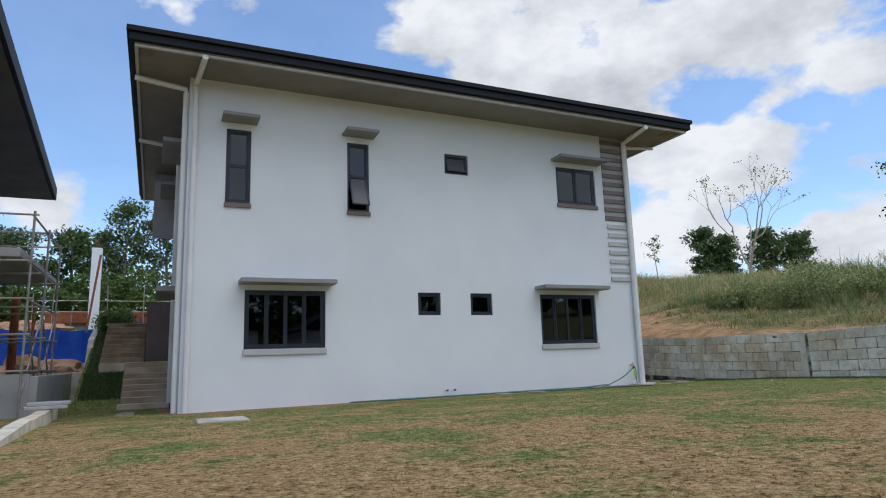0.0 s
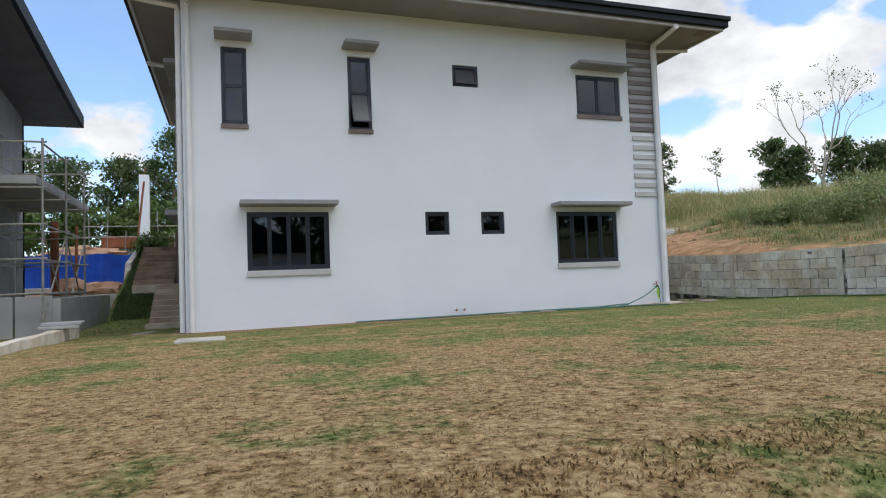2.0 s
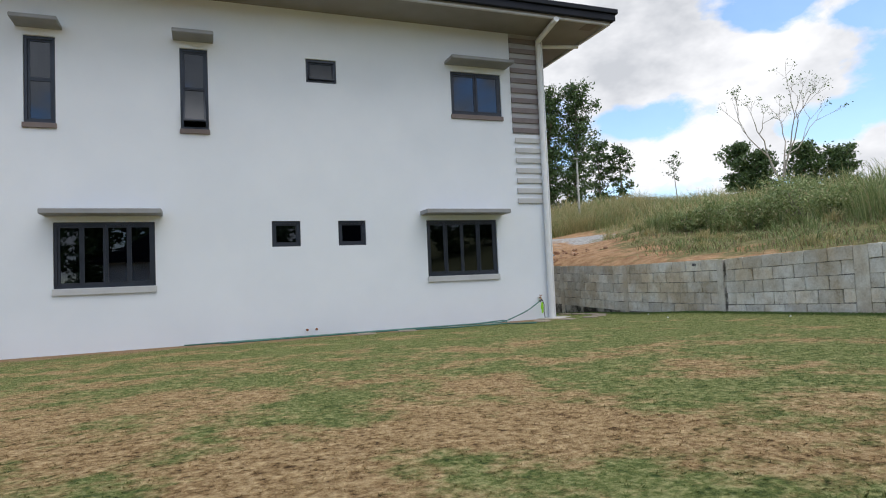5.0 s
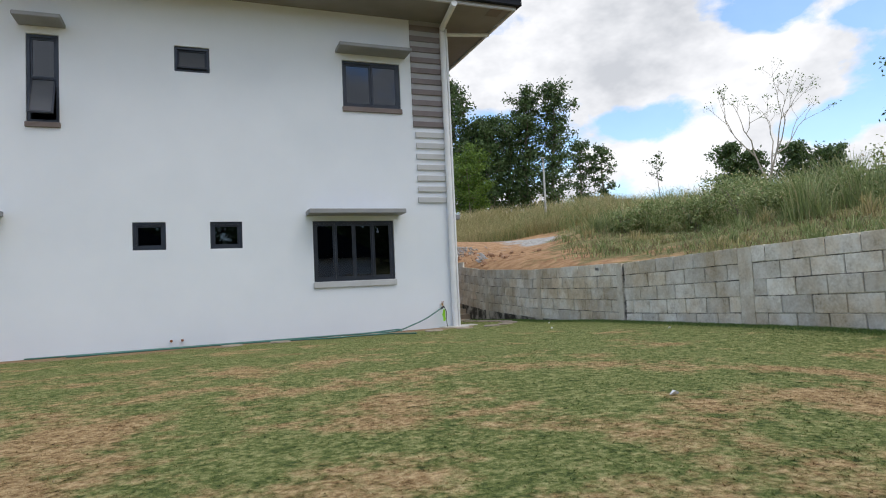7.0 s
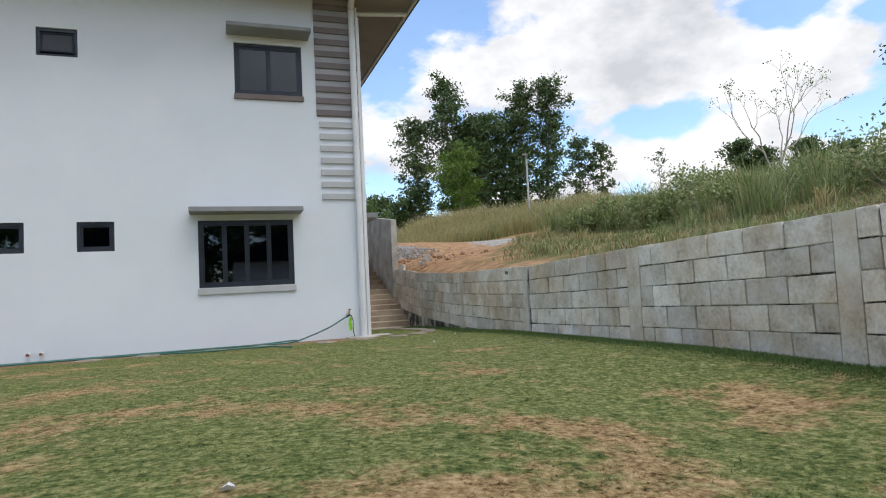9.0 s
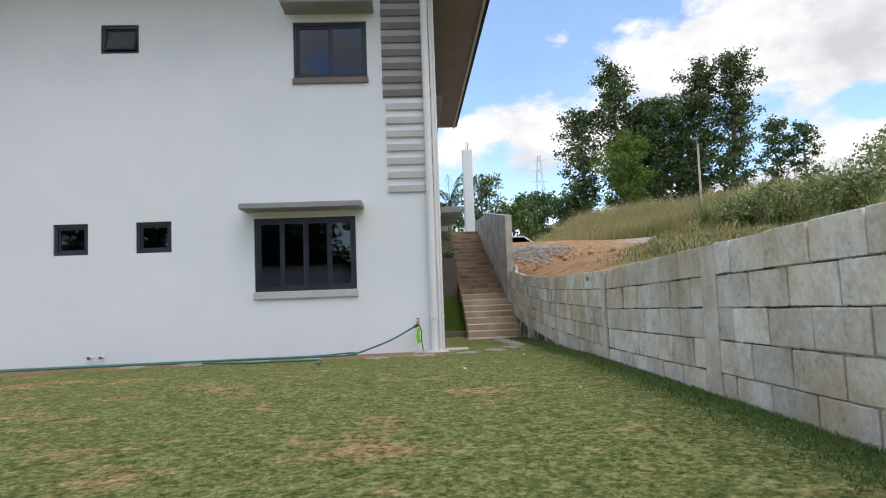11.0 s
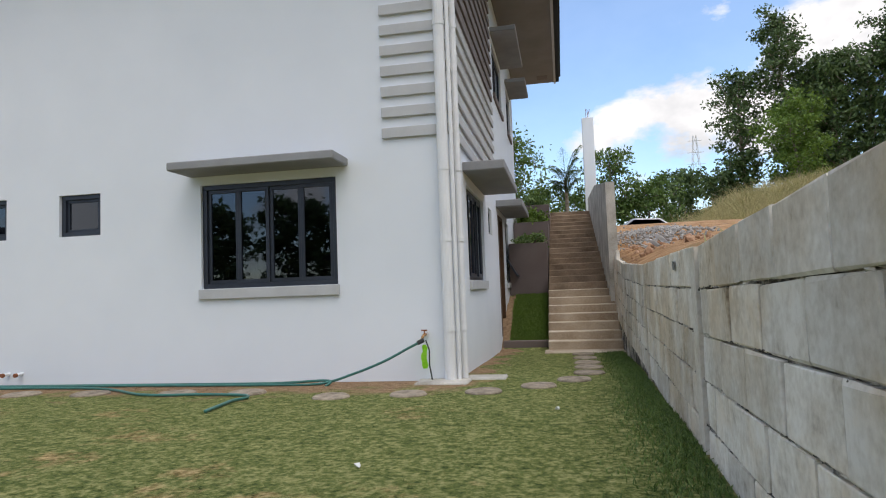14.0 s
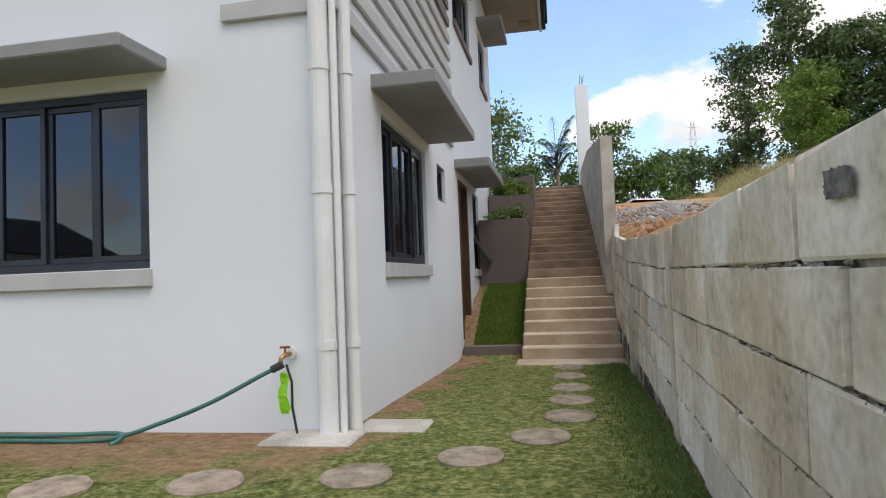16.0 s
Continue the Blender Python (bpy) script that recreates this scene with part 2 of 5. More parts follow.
LEAF_DARK = leaf_material("dark_tree_leaves", (0.036, 0.07, 0.024), (0.135, 0.205, 0.068))
LEAF_BRIGHT = leaf_material("bright_green_leaves", (0.075, 0.14, 0.02), (0.19, 0.29, 0.045))
LEAF_SHRUB = leaf_material("shrub_leaves", (0.05, 0.10, 0.022), (0.17, 0.26, 0.065))
LEAF_YELLOW = leaf_material("yellow_green_leaves", (0.12, 0.16, 0.02), (0.32, 0.34, 0.05))
WILD_GREEN = leaf_material("wild_grass_green", (0.12, 0.17, 0.05), (0.36, 0.42, 0.17), (0.52, 0.43, 0.25))
WEED_BROWN = leaf_material("withered_weeds", (0.12, 0.09, 0.04), (0.34, 0.27, 0.14))
WILD_DRY = leaf_material("wild_grass_dry", (0.24, 0.23, 0.08), (0.56, 0.48, 0.23), (0.58, 0.44, 0.27))


def glass_material():
    m = bpy.data.materials.new("tinted_window_glass")
    m.use_nodes = True
    n, l = m.node_tree.nodes, m.node_tree.links
    n.clear()
    clear = n.new("ShaderNodeBsdfTransparent")
    clear.inputs[0].default_value = (0.12, 0.15, 0.19, 1)
    gloss = n.new("ShaderNodeBsdfGlossy")
    gloss.inputs["Roughness"].default_value = 0.02
    gloss.inputs[0].default_value = (0.76, 0.84, 0.96, 1)
    fres = n.new("ShaderNodeFresnel")
    fres.inputs[0].default_value = 1.75
    mix = n.new("ShaderNodeMixShader")
    out = n.new("ShaderNodeOutputMaterial")
    l.new(fres.outputs[0], mix.inputs[0])
    l.new(clear.outputs[0], mix.inputs[1])
    l.new(gloss.outputs[0], mix.inputs[2])
    l.new(mix.outputs[0], out.inputs[0])
    return m


GLASS = glass_material()
FROSTED = material("grey_frosted_glass", (0.055, 0.06, 0.07), (0.075, 0.08, 0.09), 2, 0.35, 0.0, 40)


def ground_material():
    """Lawn with dry patches, bare soil beyond the block wall, wild grass floor further up the hill."""
    m = bpy.data.materials.new("ground_cover")
    m.use_nodes = True
    n, l = m.node_tree.nodes, m.node_tree.links
    bsdf = n["Principled BSDF"]
    tc = n.new("ShaderNodeTexCoord")

    def noise_tex(scale, detail=6.0, rough=0.6):
        t = n.new("ShaderNodeTexNoise")
        t.inputs["Scale"].default_value, t.inputs["Detail"].default_value, t.inputs["Roughness"].default_value = scale, detail, rough
        l.new(tc.outputs["Object"], t.inputs["Vector"])
        return t.outputs[0]

    def ramp_of(value, stops):
        r = n.new("ShaderNodeValToRGB")
        while len(r.color_ramp.elements) < len(stops):
            r.color_ramp.elements.new(0.5)
        for e, (p, c) in zip(r.color_ramp.elements, stops):
            e.position, e.color = p, (*c, 1)
        l.new(value, r.inputs[0])
        return r.outputs[0]

    def blend(fac, a, b):
        x = n.new("ShaderNodeMixRGB")
        l.new(fac, x.inputs[0])
        l.new(a, x.inputs[1])
        l.new(b, x.inputs[2])
        return x.outputs[0]

    def calc(op, a, b):
        x = n.new("ShaderNodeMath")
        x.operation = op
        x.use_clamp = op == "MULTIPLY_ADD"
        for i, v in enumerate((a, b)):
            if isinstance(v, (int, float)):
                x.inputs[i].default_value = v
            else:
                l.new(v, x.inputs[i])
        return x.outputs[0]

    place = n.new("ShaderNodeSeparateXYZ")
    l.new(tc.outputs["Object"], place.inputs[0])
    fine = noise_tex(30, 8, 0.7)
    patch = noise_tex(0.95, 7, 0.62)
    middle = noise_tex(6.5, 9, 0.72)
    tuft = noise_tex(15, 6, 0.6)
    tone = calc("ADD", calc("MULTIPLY", fine, 0.4), calc("ADD", calc("MULTIPLY", middle, 0.25), calc("MULTIPLY", tuft, 0.35)))
    green = ramp_of(tone, [(0.38, (0.042, 0.07, 0.019)), (0.49, (0.15, 0.18, 0.055)), (0.62, (0.38, 0.37, 0.16))])
    dry = ramp_of(tone, [(0.38, (0.055, 0.031, 0.014)), (0.46, (0.28, 0.178, 0.08)), (0.62, (0.60, 0.44, 0.235))])
    # drier towards the open south-west part of the lawn
    lean = calc("ADD", calc("MULTIPLY", place.outputs[0], -0.012), calc("MULTIPLY", place.outputs[1], -0.015))
    dryness = ramp_of(calc("ADD", calc("ADD", calc("ADD", calc("MULTIPLY", patch, 1.05), calc("MULTIPLY", middle, 0.5)), lean), -0.085), [(0.45, (0, 0, 0)), (0.585, (1, 1, 1))])
    lawn = blend(dryness, green, dry)
    bare = ramp_of(noise_tex(14.0, 8), [(0.3, (0.20, 0.125, 0.07)), (0.7, (0.42, 0.29, 0.18))])
    edge = calc("MULTIPLY", calc("ADD", calc("MULTIPLY", calc("SUBTRACT", place.outputs[1], 15.2), 0.7), calc("MULTIPLY", calc("SUBTRACT", noise_tex(1.7, 5), 0.5), 2.2)), calc("MULTIPLY", ramp_of(calc("ADD", place.outputs[0], 0.4), [(0.0, (0, 0, 0)), (0.5, (1, 1, 1))]), ramp_of(calc("ADD", calc("SUBTRACT", 12.6, place.outputs[0]), calc("MULTIPLY", calc("SUBTRACT", noise_tex(2.3, 5), 0.5), 1.6)), [(0.35, (0, 0, 0)), (0.75, (1, 1, 1))])))
    lawn = blend(ramp_of(edge, [(0.12, (0, 0, 0)), (0.5, (1, 1, 1))]), lawn, bare)
    soil = ramp_of(noise_tex(3.0, 8), [(0.3, (0.26, 0.14, 0.07)), (0.7, (0.56, 0.36, 0.20))])
    soil = blend(ramp_of(noise_tex(0.55, 7, 0.7), [(0.60, (0, 0, 0)), (0.68, (1, 1, 1))]), soil, ramp_of(noise_tex(9.0, 8), [(0.3, (0.20, 0.19, 0.17)), (0.7, (0.46, 0.44, 0.40))]))
    weeds = ramp_of(noise_tex(5.0, 9, 0.7), [(0.3, (0.07, 0.085, 0.03)), (0.5, (0.19, 0.18, 0.075)), (0.7, (0.34, 0.27, 0.15))])
    # soil strip behind the wall, then weeds
    slope_line = calc("SUBTRACT", calc("SUBTRACT", place.outputs[0], 14.2), calc("MULTIPLY", calc("MAXIMUM", calc("SUBTRACT", place.outputs[1], 16.0), 0.0), 0.58))
    hill = ramp_of(calc("ADD", calc("MULTIPLY", slope_line, 0.22), calc("MULTIPLY", calc("SUBTRACT", noise_tex(0.9, 7, 0.65), 0.5), 2.2)), [(0.05, (0, 0, 0)), (0.30, (1, 1, 1))])
    back_edge = ramp_of(calc("ADD", calc("MULTIPLY", calc("SUBTRACT", place.outputs[1], 35.5), 0.3), calc("MULTIPLY", calc("SUBTRACT", noise_tex(0.9, 7, 0.65), 0.5), 1.6)), [(0.1, (0, 0, 0)), (0.5, (1, 1, 1))])
    hill = calc("MAXIMUM", hill, back_edge)
    track = calc("ABSOLUTE", calc("SUBTRACT", place.outputs[0], 21.2), 0.0)
    track = ramp_of(calc("ADD", calc("MULTIPLY", track, 0.30), calc("MULTIPLY", calc("SUBTRACT", noise_tex(1.1, 7, 0.7), 0.5), 1.5)), [(0.30, (1, 1, 1)), (0.42, (0, 0, 0))])
    track = calc("MULTIPLY", track, ramp_of(calc("MULTIPLY", calc("SUBTRACT", place.outputs[1], 24.0), 0.2), [(0.2, (0, 0, 0)), (0.8, (1, 1, 1))]))
    soil = blend(track, soil, ramp_of(noise_tex(9.0, 8), [(0.3, (0.24, 0.23, 0.21)), (0.7, (0.55, 0.53, 0.49))]))
    wild = blend(hill, soil, weeds)
    wall_line = calc("ADD", calc("MULTIPLY", calc("SUBTRACT", calc("MINIMUM", place.outputs[1], 24.0), 10.0), 0.045), 13.72)
    beyond = ramp_of(calc("SUBTRACT", place.outputs[0], wall_line), [(0.0, (0, 0, 0)), (0.12, (1, 1, 1))])
    all_ground = blend(beyond, lawn, wild)
    l.new(all_ground, bsdf.inputs["Base Color"])
    bsdf.inputs["Roughness"].default_value = 0.95
    bsdf.inputs["Specular IOR Level"].default_value = 0.1
    b = n.new("ShaderNodeBump")
    b.inputs["Strength"].default_value, b.inputs["Distance"].default_value = 0.9, 0.07
    l.new(tone, b.inputs["Height"])
    l.new(b.outputs[0], bsdf.inputs["Normal"])
    return m


GROUND = ground_material()


# ---- builders ----
def empty(name, label, category, at=(0, 0, 0), group="", kind=""):
    ob = new(name)
    ob.location = at
    ob.empty_display_size = 0.2
    return tagged(ob, label, category, group, kind)


def finish(name, bm, mat, parent=None, label="", smooth=False):
    bmesh.ops.recalc_face_normals(bm, faces=bm.faces)
    me = bpy.data.meshes.new(name)
    bm.to_mesh(me)
    bm.free()
    me.materials.append(mat)
    if smooth:
        for p in me.polygons:
            p.use_smooth = True
    ob = new(name, me)
    if parent is not None:
        ob.parent = parent
        ob.matrix_parent_inverse = Matrix.Translation(parent.location).inverted() if parent.parent is None else Matrix()
    if label:
        ob["label"] = label
    return ob


def part(name, bm, mat, parent, label="", smooth=False):
    return finish(name, bm, mat, parent, label, smooth)


def add_box(bm, x0, x1, y0, y1, z0, z1, bevel=0.0):
    g = bmesh.ops.create_cube(bm, size=1.0)
    for v in g["verts"]:
        v.co = ((x0 + x1) / 2 + v.co.x * (x1 - x0), (y0 + y1) / 2 + v.co.y * (y1 - y0), (z0 + z1) / 2 + v.co.z * (z1 - z0))
    if bevel:
        edges = list({e for v in g["verts"] for e in v.link_edges})
        bmesh.ops.bevel(bm, geom=edges, offset=bevel, segments=1, affect="EDGES")
    return bm


def box(x0, x1, y0, y1, z0, z1, bevel=0.0):
    return add_box(bmesh.new(), x0, x1, y0, y1, z0, z1, bevel)


def add_tube(bm, points, radius, sides=10, caps=True):
    """A round tube through points; radius a number or one for each point."""
    pts = [Vector(p) for p in points]
    radii = radius if isinstance(radius, (list, tuple)) else [radius] * len(pts)
    rings, last = [], None
    for i, p in enumerate(pts):
        d = (pts[min(i + 1, len(pts) - 1)] - pts[max(i - 1, 0)]).normalized()
        side = last - d * last.dot(d) if last is not None else d.orthogonal()
        side = (side if side.length > 1e-4 else d.orthogonal()).normalized()
        last = side
        other = d.cross(side)
        rings.append([bm.verts.new(p + (side * math.cos(a) + other * math.sin(a)) * radii[i]) for a in (2 * math.pi * k / sides for k in range(sides))])
    for a, b in zip(rings, rings[1:]):
        for k in range(sides):
            bm.faces.new((a[k], a[(k + 1) % sides], b[(k + 1) % sides], b[k]))
    if caps:
        bm.faces.new(rings[0])
        bm.faces.new(rings[-1])
    return bm


def tube(points, radius, sides=10):
    return add_tube(bmesh.new(), points, radius, sides)


def wall_bm(u0, u1, z0, z1, holes, place):
    """A wall with openings; place(u, depth, z) gives the world point, depth 0 outside and 1 inside."""
    us = sorted({u0, u1, *(h[0] for h in holes), *(h[1] for h in holes)})
    zs = sorted({z0, z1, *(h[2] for h in holes), *(h[3] for h in holes)})
    bm, made = bmesh.new(), {}

    def vert(i, j, d):
        if (i, j, d) not in made:
            made[i, j, d] = bm.verts.new(place(us[i], d, zs[j]))
        return made[i, j, d]

    def solid(i, j):
        if not (0 <= i < len(us) - 1 and 0 <= j < len(zs) - 1):
            return False
        u, z = (us[i] + us[i + 1]) / 2, (zs[j] + zs[j + 1]) / 2
        return not any(h[0] < u < h[1] and h[2] < z < h[3] for h in holes)

    for i in range(len(us) - 1):
        for j in range(len(zs) - 1):
            if not solid(i, j):
                continue
            for d in (0, 1):
                bm.faces.new([vert(i, j, d), vert(i + 1, j, d), vert(i + 1, j + 1, d), vert(i, j + 1, d)])
            for (di, dj), (a, b) in {(-1, 0): ((i, j), (i, j + 1)), (1, 0): ((i + 1, j), (i + 1, j + 1)), (0, -1): ((i, j), (i + 1, j)), (0, 1): ((i, j + 1), (i + 1, j + 1))}.items():
                if not solid(i + di, j + dj):
                    bm.faces.new([vert(*a, 0), vert(*b, 0), vert(*b, 1), vert(*a, 1)])
    return bm


def smooth01(a, b, v):
    t = min(1.0, max(0.0, (v - a) / (b - a)))
    return t * t * (3 - 2 * t)


# ---- ground ----
def block_wall_x(y):
    return 13.75 + 0.045 * (y - 10) if y < 17 else 14.065 + 0.026 * (y - 17)


def wall_top(y):
    return 1.165 + 0.031 * max(0, 13 - y) + 0.035 * max(0, y - 17) + 0.045 * max(0, y - 20)


def lawn_height(x, y):
    z = 0.222 - 0.0245 * (max(y, 3.5) - 4.4) + 0.0042 * x
    z -= 0.05 * smooth01(13.5, 16, y) + 0.05 * smooth01(17, 20.5, y)
    z -= 0.33 * (1 - smooth01(2.9, 4.3, y))                       # unseen fall added along the open south side, raises the eye height
    # hollows added out of view under the walk, for the same eye height
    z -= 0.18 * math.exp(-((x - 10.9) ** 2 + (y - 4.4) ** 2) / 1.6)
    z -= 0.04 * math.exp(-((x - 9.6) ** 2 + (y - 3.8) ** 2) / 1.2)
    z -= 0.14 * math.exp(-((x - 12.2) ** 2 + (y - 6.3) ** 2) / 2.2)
    return z


def stair_height(y):
    if y < 21.2:
        return -0.2
    return -0.2 + min(1.03, (y - 21.2) / 2.1 * 1.03) + max(0.0, min(2.4, (y - 23.6) * 0.352))


def ground_height(x, y):
    if x > block_wall_x(max(-2.0, min(y, 24.0))) + 0.1:
        z = 1.12 + 0.147 * min(x - 14.2, 18) + 0.045 * max(-8.0, min(y - 13, 12))
        far = math.hypot(x - 12, y - 6)
        z += max(0.125 * max(0.0, min(22.0, far - 29)) * smooth01(-8, 14, y - x), 0.108 * max(0.0, min(90.0, far - 32))) * smooth01(16, 22, x)
        z += 0.35 * noise.noise((x * 0.22, y * 0.22, 0)) * smooth01(14.5, 19, x)
        if y > 26:
            z = z + (3.0 - 0.55 * smooth01(33, 36.5, y) - z) * smooth01(26, 33, y) * (1 - smooth01(18, 24, x))
        over = x - block_wall_x(max(-2.0, min(y, 24.0))) - 0.13
        return min(z, wall_top(min(y, 23.0)) - 0.05 + 0.42 * max(0.0, over) + 1.2 * smooth01(23.0, 26.5, y))
    if x < -2.35:
        return -0.15 + 3.0 * smooth01(38, 41, y)
    if y < 21.0:
        return lawn_height(x, y)
    if x < 5:
        return min(2.2, max(-0.25, stair_height(y) - 0.22)) + 0.65 * smooth01(37.5, 41, y)
    if y < 30.8:
        return min(3.1, max(-0.25, stair_height(y) - 0.22))
    return 3.1


def grid_lines(lo, hi, fine_lo, fine_hi, step, extra):
    v = list(np.arange(fine_lo, fine_hi + 1e-6, step)) + list(extra)
    d, p = step, fine_hi
    while p < hi:
        d *= 1.35
        p += d
        v.append(min(p, hi))
    d, p = step, fine_lo
    while p > lo:
        d *= 1.35
        p -= d
        v.append(max(p, lo))
    return sorted({round(float(q), 3) for q in v})


def bent(u, y):
    return u + (block_wall_x(max(-2.0, min(24.0, y))) - 13.95) * max(0.0, 1 - abs(u - 14.0) / 5)


xs = grid_lines(-700, 700, -4, 32, 0.4, (-2.36, -2.34, 14.03, 14.07))
ys = grid_lines(-700, 900, 0, 42, 0.4, (20.99, 21.01))
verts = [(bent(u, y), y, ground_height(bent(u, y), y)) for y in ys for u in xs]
nx = len(xs)
faces = [(j * nx + i, j * nx + i + 1, (j + 1) * nx + i + 1, (j + 1) * nx + i) for j in range(len(ys) - 1) for i in range(nx - 1)]
me = bpy.data.meshes.new("ground")
me.from_pydata(verts, [], faces)
me.materials.append(GROUND)
for p in me.polygons:
    p.use_smooth = True
ground = tagged(new("ground", me), "patchy green and dry brown lawn rising to a soil bank", "ground", kind="structure")

# ---- house ----
HX0, HX1, HY0, HY1 = 0.0, 11.97, 16.6, 27.4
BASE, SOFFIT_Z = -0.35, 7.05
T = 0.18
house = empty("house", "two-storey white plastered house with dark flat fascia roof and window canopies", "house", (6, 23, -0.1))

FRONT_HOLES = [(1.24, 3.0, 1.12, 2.39), (8.74, 10.54, 1.08, 2.39), (5.26, 5.86, 1.84, 2.39), (6.68, 7.30, 1.84, 2.39),
               (0.78, 1.31, 4.29, 5.98), (3.52, 4.06, 4.29, 5.98), (6.08, 6.75, 5.45, 5.98), (9.50, 10.83, 4.93, 5.98)]
SIDE_HOLES = [(17.72, 19.5, 1.08, 2.36), (20.2, 20.75, 1.9, 2.36), (21.85, 22.75, -0.02, 2.40), (23.45, 24.2, 1.05, 2.40),
              (22.0, 23.9, 4.93, 5.98), (25.3, 26.4, 4.93, 5.98)]
LEFT_HOLES = [(18.5, 20.0, 4.93, 5.98), (22.5, 24.0, 4.93, 5.98), (18.3, 20.0, 1.08, 2.36)]
part("wall", wall_bm(HX0, HX1, BASE, SOFFIT_Z, FRONT_HOLES, lambda u, d, z: (u, HY0 + d * T, z)), WHITE, house)
part("wall", wall_bm(HY0 + T, HY1 - T, BASE, SOFFIT_Z, SIDE_HOLES, lambda u, d, z: (HX1 - d * T, u, z)), WHITE, house)
part("wall", wall_bm(HY0 + T, HY1 - T, BASE, SOFFIT_Z, LEFT_HOLES, lambda u, d, z: (HX0 + d * T, u, z)), WHITE, house)
part("wall", wall_bm(HX0, HX1, BASE, SOFFIT_Z, [(2.0, 4.0, 4.9, 6.0), (7.5, 9.5, 4.9, 6.0)], lambda u, d, z: (u, HY1 - d * T, z)), WHITE, house)
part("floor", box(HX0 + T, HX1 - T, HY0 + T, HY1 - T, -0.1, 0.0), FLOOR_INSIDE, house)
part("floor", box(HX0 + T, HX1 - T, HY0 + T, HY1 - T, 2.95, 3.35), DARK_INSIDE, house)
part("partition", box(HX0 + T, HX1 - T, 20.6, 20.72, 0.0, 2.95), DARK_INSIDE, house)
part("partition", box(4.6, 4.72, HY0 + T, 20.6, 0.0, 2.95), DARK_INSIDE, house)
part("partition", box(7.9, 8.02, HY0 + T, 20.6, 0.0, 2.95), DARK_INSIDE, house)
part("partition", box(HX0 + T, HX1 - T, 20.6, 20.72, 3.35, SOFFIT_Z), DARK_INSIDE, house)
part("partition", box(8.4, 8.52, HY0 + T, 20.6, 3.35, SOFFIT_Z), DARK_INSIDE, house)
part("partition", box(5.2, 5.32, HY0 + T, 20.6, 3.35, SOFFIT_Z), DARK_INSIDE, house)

# roof: soffit boards, fascia with gutter lip, low hipped sheet
RX0, RX1, RY0, RY1 = -1.18, 13.36, 15.28, 28.4
part("soffit", box(RX0 + 0.1, RX1 - 0.1, RY0 + 0.1, RY1 - 0.1, SOFFIT_Z, SOFFIT_Z + 0.05), SOFFIT, house)
for a in ((RX0, RX1, RY0, RY0 + 0.1), (RX0, RX1, RY1 - 0.1, RY1), (RX0, RX0 + 0.1, RY0 + 0.1, RY1 - 0.1), (RX1 - 0.1, RX1, RY0 + 0.1, RY1 - 0.1)):
    bm = box(*a, SOFFIT_Z + 0.03, 7.24, 0.01)
    part("fascia", bm, FASCIA, house, "dark blue-grey metal fascia board")
for a in ((RX0 - 0.05, RX1 + 0.05, RY0 - 0.05, RY0 + 0.12), (RX0 - 0.05, RX1 + 0.05, RY1 - 0.12, RY1 + 0.05), (RX0 - 0.05, RX0 + 0.12, RY0 + 0.12, RY1 - 0.12), (RX1 - 0.12, RX1 + 0.05, RY0 + 0.12, RY1 - 0.12)):
    part("gutter", box(*a, 7.244, 7.36, 0.012), FASCIA, house)
for a in ((RX0 + 0.1, RX1 - 0.1, RY0 + 0.1, RY0 + 0.16), (RX1 - 0.16, RX1 - 0.1, RY0 + 0.16, RY1 - 0.1), (RX0 + 0.1, RX0 + 0.16, RY0 + 0.16, RY1 - 0.1)):
    part("trim", box(*a, SOFFIT_Z - 0.05, SOFFIT_Z - 0.004), SLAT_LIGHT, house, "pale soffit edge trim")
bm = bmesh.new()
ring = [bm.verts.new(p) for p in ((RX0, RY0, 7.33), (RX1, RY0, 7.33), (RX1, RY1, 7.33), (RX0, RY1, 7.33))]
r0, r1 = bm.verts.new((6.0, 22.0, 8.3)), bm.verts.new((6.0, 25.0, 8.3))
for f in ((ring[0], ring[1], r0), (ring[1], ring[2], r1, r0), (ring[2], ring[3], r1), (ring[3], ring[0], r0, r1)):
    bm.faces.new(f)
bm.faces.new(ring)
part("roof", bm, FASCIA, house, "dark blue-grey metal roof sheet")
for x0, x1, y0, y1 in ((-1.0, -0.72, 15.5, 15.85), (12.72, 13.02, 15.55, 15.9), (12.72, 13.02, 27.6, 27.95)):
    part("soffit_vent", box(x0, x1, y0, y1, SOFFIT_Z - 0.012, SOFFIT_Z - 0.002), SILL_BROWN, house, "brown soffit vent opening")


def oriented(axis, plane, out):
    """Maps (u, depth outwards, z) onto a wall: axis 'y' walls face -y, 'x' walls face +x or -x."""
    if axis == "y":
        return lambda u, d, z: (u, plane - d, z)
    return lambda u, d, z: (plane + out * d, u, z)


def obox(place, u0, u1, d0, d1, z0, z1, bevel=0.0):
    a, b = place(u0, d0, z0), place(u1, d1, z1)
    return box(min(a[0], b[0]), max(a[0], b[0]), min(a[1], b[1]), max(a[1], b[1]), z0, z1, bevel)


